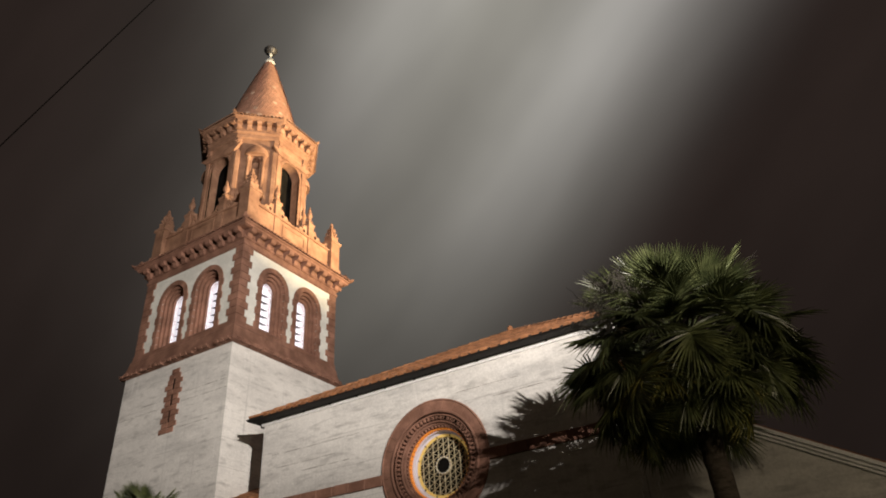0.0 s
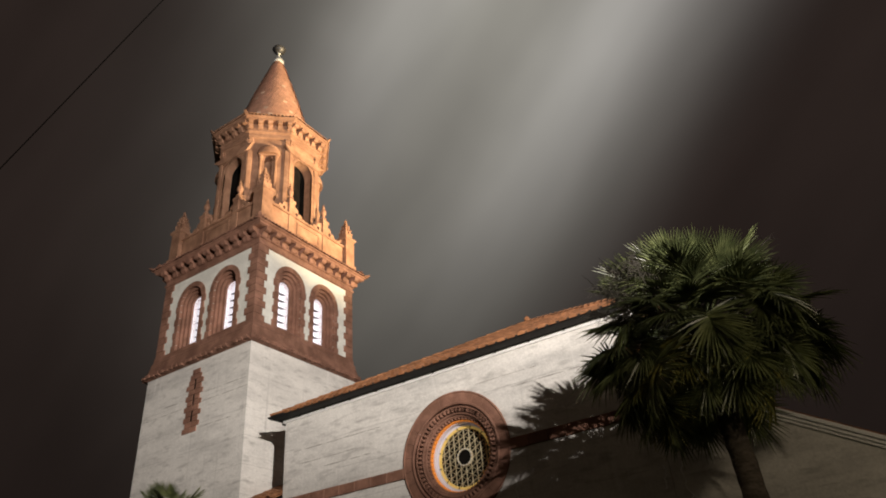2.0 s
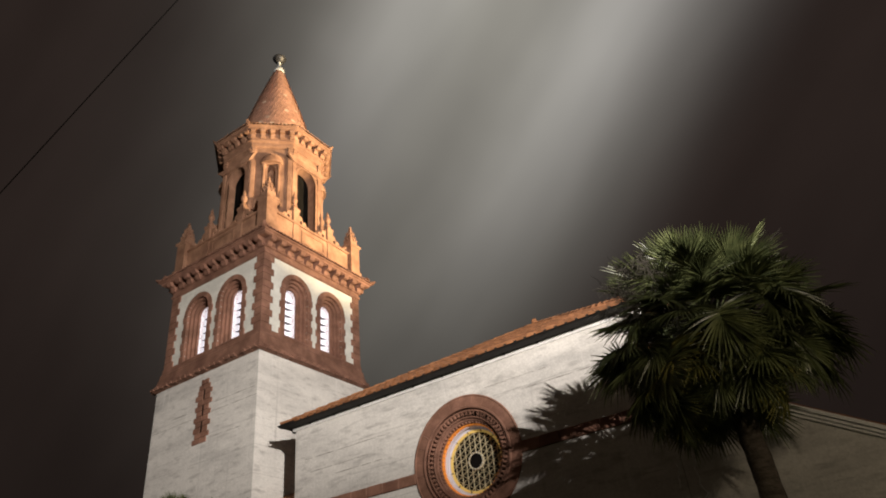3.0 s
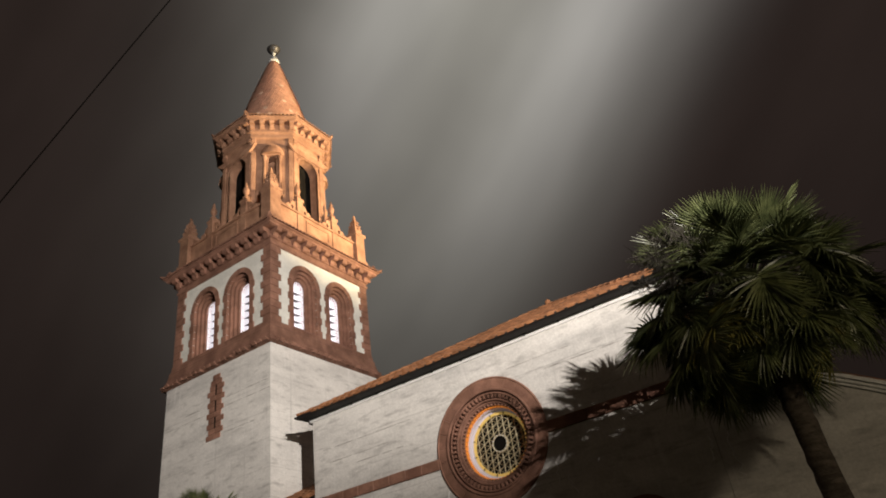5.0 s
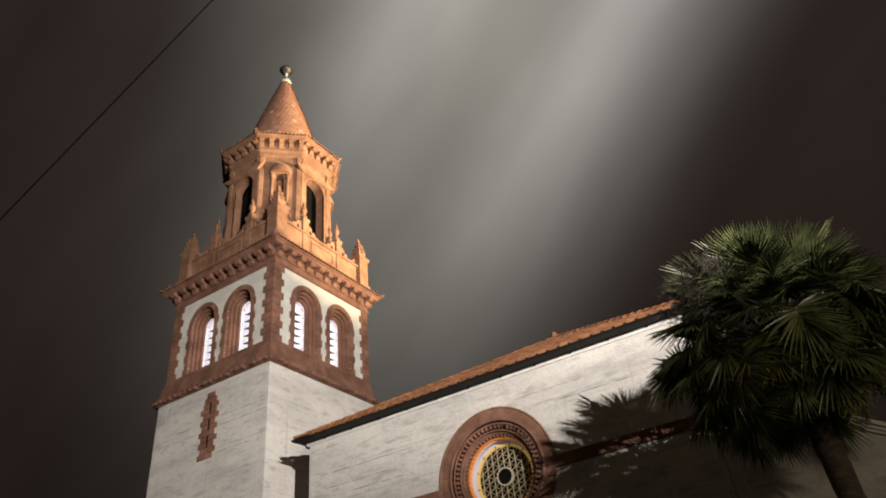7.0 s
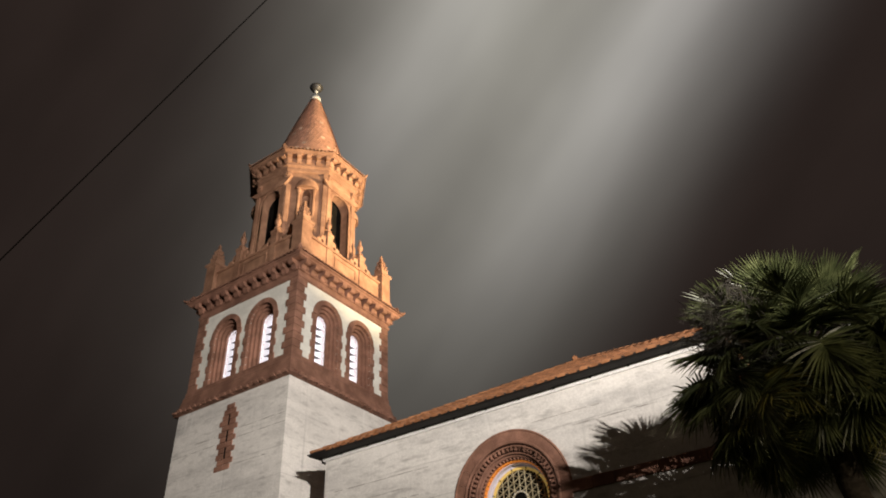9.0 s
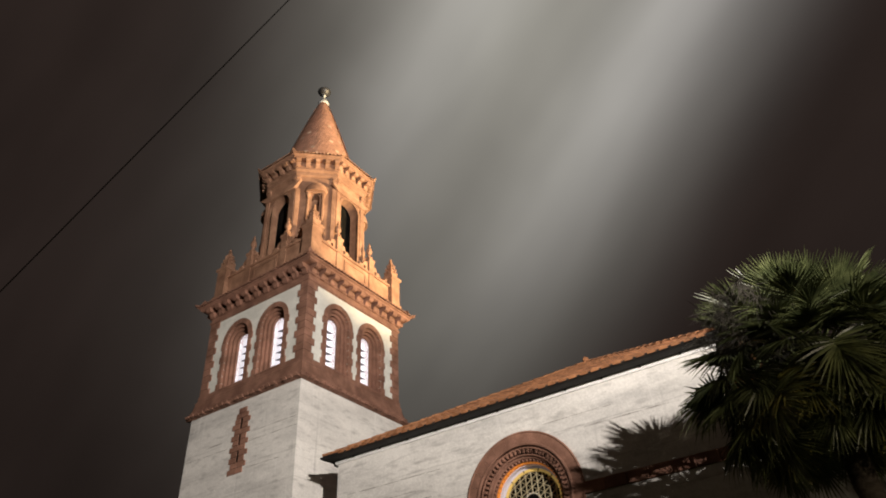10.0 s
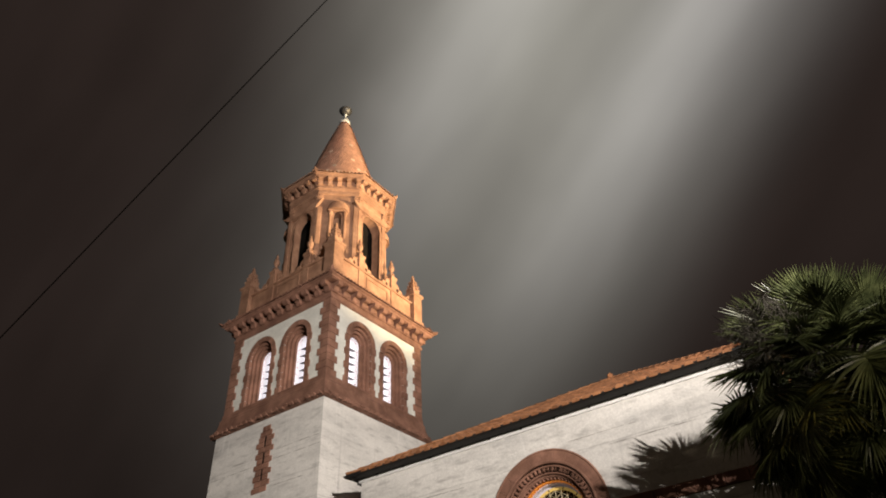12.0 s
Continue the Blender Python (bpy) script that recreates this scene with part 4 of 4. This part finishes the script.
part("aisle_wall", plate([(A0, 0), (A1, 0), (A1, rake(A1, 0.0)), (A0, rake(A0, 0.0))], [], -0.5, 0.0), WALL, aisle, "stained shell concrete wall")
part("side_wall", block(A1 - 0.5, A1, 0.5, 20, 0, rake(A1, -0.3), 0), WALL, aisle)
for n0, n1, z0, z1 in ((0.0, 0.045, -0.120, -0.066), (0.0, 0.075, -0.063, 0.000), (0.0, 0.115, 0.003, 0.082)):
    bm = loft(bmesh.new(), [[(x, -n, rake(x, z)) for n, z in ((n0 - 0.05, z0), (n1 - 0.012, z0), (n1, z0 + 0.012), (n1, z1 - 0.012), (n1 - 0.012, z1), (n0 - 0.05, z1))] for x in (A0, A1 + 0.1)])
    part("raking_moulding", bm, WHITE, aisle, "white painted raking moulding")
bm = loft(bmesh.new(), [[(x, -n, rake(x, z)) for n, z in ((0.10, 0.083), (0.10, 0.105), (-20, 0.105), (-20, 0.083))] for x in (A0, A1 + 0.3)])
part("roof", bm, TILE_BED, aisle, "tiled lean-to roof")
d = Vector((-1, 0, RK)).normalized()
for i in range(23):
    x = A1 + 0.25 - i * 0.31
    if x > A0 + 0.35:
        put("verge_tile", hip_me, aisle, Matrix.Translation((x, 0.16, rake(x, 0.055))) @ d.to_track_quat("Y", "Z").to_matrix().to_4x4())

# pale creeper stems on the shaded wall
for seed, x, z, h in ((1, 7.62, 4.25, 0.5), (2, 10.85, 3.7, 0.75), (3, 10.42, 4.05, 0.4), (4, 5.05, 4.35, 0.45), (5, 7.95, 4.1, 0.4)):
    rng = random.Random(seed)
    rings, p = [], Vector((x - CX, -0.012, z))
    way = 1.57
    for i in range(14):
        rings.append([(p.x + 0.012 * math.cos(b), -0.008 + 0.010 * math.sin(b), p.z + 0.012 * math.sin(b) * 0.3) for b in (0, 1.57, 3.14, 4.71)])
        way = 1.57 + rng.uniform(-1.0, 1.0)
        p = p + Vector((math.cos(way), 0, abs(math.sin(way)))) * (h / 11)
    part("creeper_stem", loft(bmesh.new(), rings), WHITE, nave, "pale dry creeper stem")

# ---- guy wire ----
A, Bp = Vector((9.80, -10.12, 6.13)), Vector((8.66, -10.49, 4.65))
d = (A - Bp).normalized()
foot = Bp - d * (Bp.z / d.z)
head = A + d * 9.0
rings = []
for i in range(13):
    p = foot.lerp(head, i / 12) - Vector((0, 0, 0.05 * math.sin(math.pi * i / 12)))
    u = d.cross(Vector((0, 0, 1))).normalized()
    w = d.cross(u)
    rings.append([p - foot + 0.0047 * (u * math.cos(b) + w * math.sin(b)) for b in (0, 1.047, 2.094, 3.142, 4.189, 5.236)])
wire = new("guy_wire", mesh_of("guy_wire", loft(bmesh.new(), rings), CABLE, True))
wire.location = foot
tagged(wire, "thin dark steel guy wire rising from the ground", "wire")

# ---- cabbage palms ----


def leaf_mesh(name, rng, petiole, blade, segs, pitch, droop, mat, span=112):
    """A costapalmate fan leaf: stalk along +y, then a cupped fan of split blades tipped down by pitch degrees."""
    vs, fs = [], []
    pts = [Vector((0, petiole * k, -0.12 * petiole * k * k)) for k in (0, 0.25, 0.5, 0.75, 1.0)]
    for k, p in enumerate(pts):
        w = 0.024 - 0.003 * k
        vs.extend(tuple(p + Vector(o)) for o in ((-w, 0, 0), (0, 0, -w * 0.8), (w, 0, 0), (0, 0, w * 0.4)))
    for k in range(4):
        for j in range(4):
            a, b = 4 * k + j, 4 * k + (j + 1) % 4
            fs.append((a, b, b + 4, a + 4))
    tip = pts[-1]
    bend = Matrix.Rotation(-radians(pitch), 3, "X")
    cup = rng.uniform(-0.40, 0.22)
    for j in range(segs):
        f = (j + 0.5) / segs * 2 - 1
        ang = f * radians(span)
        rib = (1 - abs(f)) ** 1.3 * 0.34 * blade
        start = Vector((0, rib, -0.45 * rib * rib / blade))
        out = Vector((math.sin(ang), math.cos(ang), cup * abs(math.sin(ang)) - 0.25 * rib / blade + rng.uniform(-0.07, 0.07))).normalized()
        length = blade * (0.74 + 0.26 * math.cos(ang * 0.7)) * rng.uniform(0.86, 1.06) - rib * 0.55
        hang = droop * rng.uniform(0.4, 1.4)
        side_v = Vector((out.y, -out.x, 0)).normalized()
        side_v = Matrix.Rotation(rng.uniform(-0.5, 0.5), 3, out) @ side_v
        up_v = side_v.cross(out)
        i0 = len(vs)
        for k, w in ((0, 0.011), (0.3, 0.0190), (0.55, 0.0160), (0.8, 0.009), (1.0, 0.001)):
            p = start + out * (length * k) + Vector((0, 0, -hang * 0.5 * length * k ** 2.3))
            w = w * blade / 0.72
            for q in (p - side_v * w + up_v * 0.5 * w, p - up_v * 0.35 * w, p + side_v * w + up_v * 0.5 * w):
                vs.append(tuple(tip + bend @ q))
        for k in range(4):
            a = i0 + 3 * k
            fs.append((a, a + 1, a + 4, a + 3))
            fs.append((a + 1, a + 2, a + 5, a + 4))
    me = bpy.data.meshes.new(name)
    me.from_pydata(vs, [], fs)
    me.materials.append(mat)
    return me


def palm(x, y, top_x, top_y, top_z, spread, leaves, seed, label, skirt=0, open_side=None):
    rng = random.Random(seed)
    tree = thing("palm_tree", x, y, 0, label, "tree", "palms by the church")
    top = Vector((top_x - x, top_y - y, top_z))
    rings, n = [], 14
    hgt = top.z - 0.15
    count = int(hgt / 0.11)
    for i in range(count + 1):
        k = i / count
        c = Vector((top.x * k, top.y * k, hgt * k))
        r = 0.165 - 0.03 * k + 0.05 * max(0, 0.08 - k) * 10 + (0.008 if i % 2 else 0)
        rings.append([(c.x + (r + rng.uniform(-0.008, 0.008)) * math.cos(math.tau * j / n), c.y + (r + rng.uniform(-0.008, 0.008)) * math.sin(math.tau * j / n), c.z) for j in range(n)])
    part("trunk", loft(bmesh.new(), rings), BARK, tree, "rough grey-brown trunk", smooth=True)
    boot = mesh_of("leaf_base", loft(bmesh.new(), [[(-w, y0, z0 - t), (w, y0, z0 - t), (w * 0.8, y0, z0 + t), (-w * 0.8, y0, z0 + t)] for w, t, y0, z0 in ((0.06, 0.02, 0.08, 0.0), (0.05, 0.018, 0.20, 0.10), (0.03, 0.012, 0.30, 0.22))]), BARK)
    for i in range(30):
        k = rng.uniform(0.80, 0.99)
        put("leaf_base", boot, tree, Matrix.Translation((top.x * k, top.y * k, top.z * k - 0.1)) @ pose(0, 0, 0, 0, 0, i * 137.5))
    pet, bla = 0.95 * spread, 0.64 * spread
    upright = [leaf_mesh("frond", rng, pet * 0.95, bla * 1.08, 36, p, 0.12, FROND, 74) for p in (0, 8, 16)]
    arching = [leaf_mesh("frond", rng, pet, bla, 42, p, 0.35, FROND) for p in (10, 24, 38)]
    nodding = [leaf_mesh("frond", rng, pet * 1.05, bla, 44, p, 0.55, FROND) for p in (25, 45, 65)]
    hanging = [leaf_mesh("frond", rng, pet, bla * 0.95, 40, p, 0.5, FROND) for p in (18, 38)]
    yellow = [leaf_mesh("frond", rng, pet, bla * 0.95, 36, p, 0.35, FROND_LAMPLIT) for p in (30, 50)]

    def hang(me, lift, turn, size, drop=0.0):
        m = Matrix.Translation(top + Vector((0, 0, 0.10 - drop))) @ pose(0, 0, 0, 0, 0, turn) @ pose(0, 0.05, 0, lift) @ pose(0, 0, 0, 0, rng.uniform(-32, 32), 0) @ Matrix.Scale(size, 4)
        put("frond", me, tree, m, "hanging fan leaf with warm lamplight put into its yellow" if me in yellow else "")

    for i in range(leaves):
        k = (i + 0.5) / leaves
        lift = math.degrees(math.asin(0.985 - 1.50 * k)) + rng.uniform(-7, 7)
        turn = i * 137.508 + rng.uniform(-12, 12)
        kinds = upright if lift > 48 else arching if lift > 18 else nodding if lift > -15 else hanging
        away = 180 if open_side is None else abs((turn - open_side + 180) % 360 - 180)
        if lift < 2 and away < 40:
            continue
        hang(rng.choice(kinds), lift, turn, rng.uniform(0.88, 1.06) * (0.72 if lift > 70 else 0.88 if lift > 50 else 0.88 if lift > 22 else 0.98), 0.3 * k)
    for i in range(skirt):
        turn = i * 360 / skirt + rng.uniform(-9, 9)
        if open_side is not None and abs((turn - open_side + 180) % 360 - 180) < 34:
            continue
        hang(rng.choice(hanging + yellow + yellow), rng.uniform(-52, -16), turn, rng.uniform(0.78, 0.98), 0.15)
    # a cluster that reaches out past the gap
    for lift, off in ((6, -12), (-2, 4), (10, 16), (-9, 10), (2, -4)) if open_side is not None else ():
        hang(rng.choice(nodding), lift, open_side + off, rng.uniform(1.08, 1.18), 0.05)
    # fans that hang low on the street side, lamplight put into their yellow
    for i in range(11 if open_side is not None else 0):
        hang(yellow[i % 2], rng.uniform(-36, -8), 102 + i * 7.5 + rng.uniform(-5, 5), rng.uniform(0.84, 0.98), 0.10)
    return tree, top, rng


def flower_stalk(tree, top, rng, turn, lift, length, twigs=70):
    """A dry branching seed stalk with many thin twigs."""
    bm = bmesh.new()
    out = Vector((math.cos(turn) * math.cos(lift), math.sin(turn) * math.cos(lift), math.sin(lift)))
    sidev = out.cross(Vector((0, 0, 1))).normalized()

    def twig(a, b, c, r):
        rings = []
        for k in (0, 0.5, 1.0):
            p = a * (1 - k) ** 2 + 2 * b * k * (1 - k) + c * k * k
            q = r * (1 - 0.7 * k)
            rings.append([p + sidev * q, p + Vector((0, 0, q)), p - sidev * q])
        loft(bm, rings)

    end = out * length + Vector((0, 0, -0.15 * length))
    twig(Vector((0, 0, 0)), out * length * 0.5 + Vector((0, 0, 0.12)), end, 0.012)
    for i in range(twigs):
        k = rng.uniform(0.3, 1.0)
        a = end * k + Vector((0, 0, 0.1 * math.sin(math.pi * k)))
        for _ in range(3):
            d = Vector((rng.gauss(0, 1), rng.gauss(0, 1), rng.gauss(-0.5, 0.8))).normalized() * rng.uniform(0.10, 0.26)
            twig(a, a + d * 0.5 + Vector((0, 0, 0.05)), a + d, 0.0055)
    part("seed_stalk", bm, DRY, tree, "dry grey branching seed stalk", m=Matrix.Translation(top))


tree, top, rng = palm(12.37, -2.50, 12.16, -2.60, 5.33, 1.09, 138, 11, "cabbage palm with a dense fan-leaved crown beside the nave", 20, -58)
for turn, lift, length, twigs in ((220, 36, 1.55, 70), (234, 30, 1.65, 80), (252, 40, 1.6, 80), (212, 26, 1.5, 60), (228, 46, 1.55, 80), (245, 22, 1.65, 80), (240, 38, 1.65, 80), (226, 20, 1.6, 80), (250, 10, 1.6, 60), (260, 28, 1.65, 60), (20, 52, 2.05, 14)):
    flower_stalk(tree, top, rng, radians(turn), radians(lift), length * 1.1, twigs)
palm(0.75, -2.45, 0.75, -2.45, 4.78, 0.60, 80, 5, "smaller palm, only its crown showing before the tower", 12)
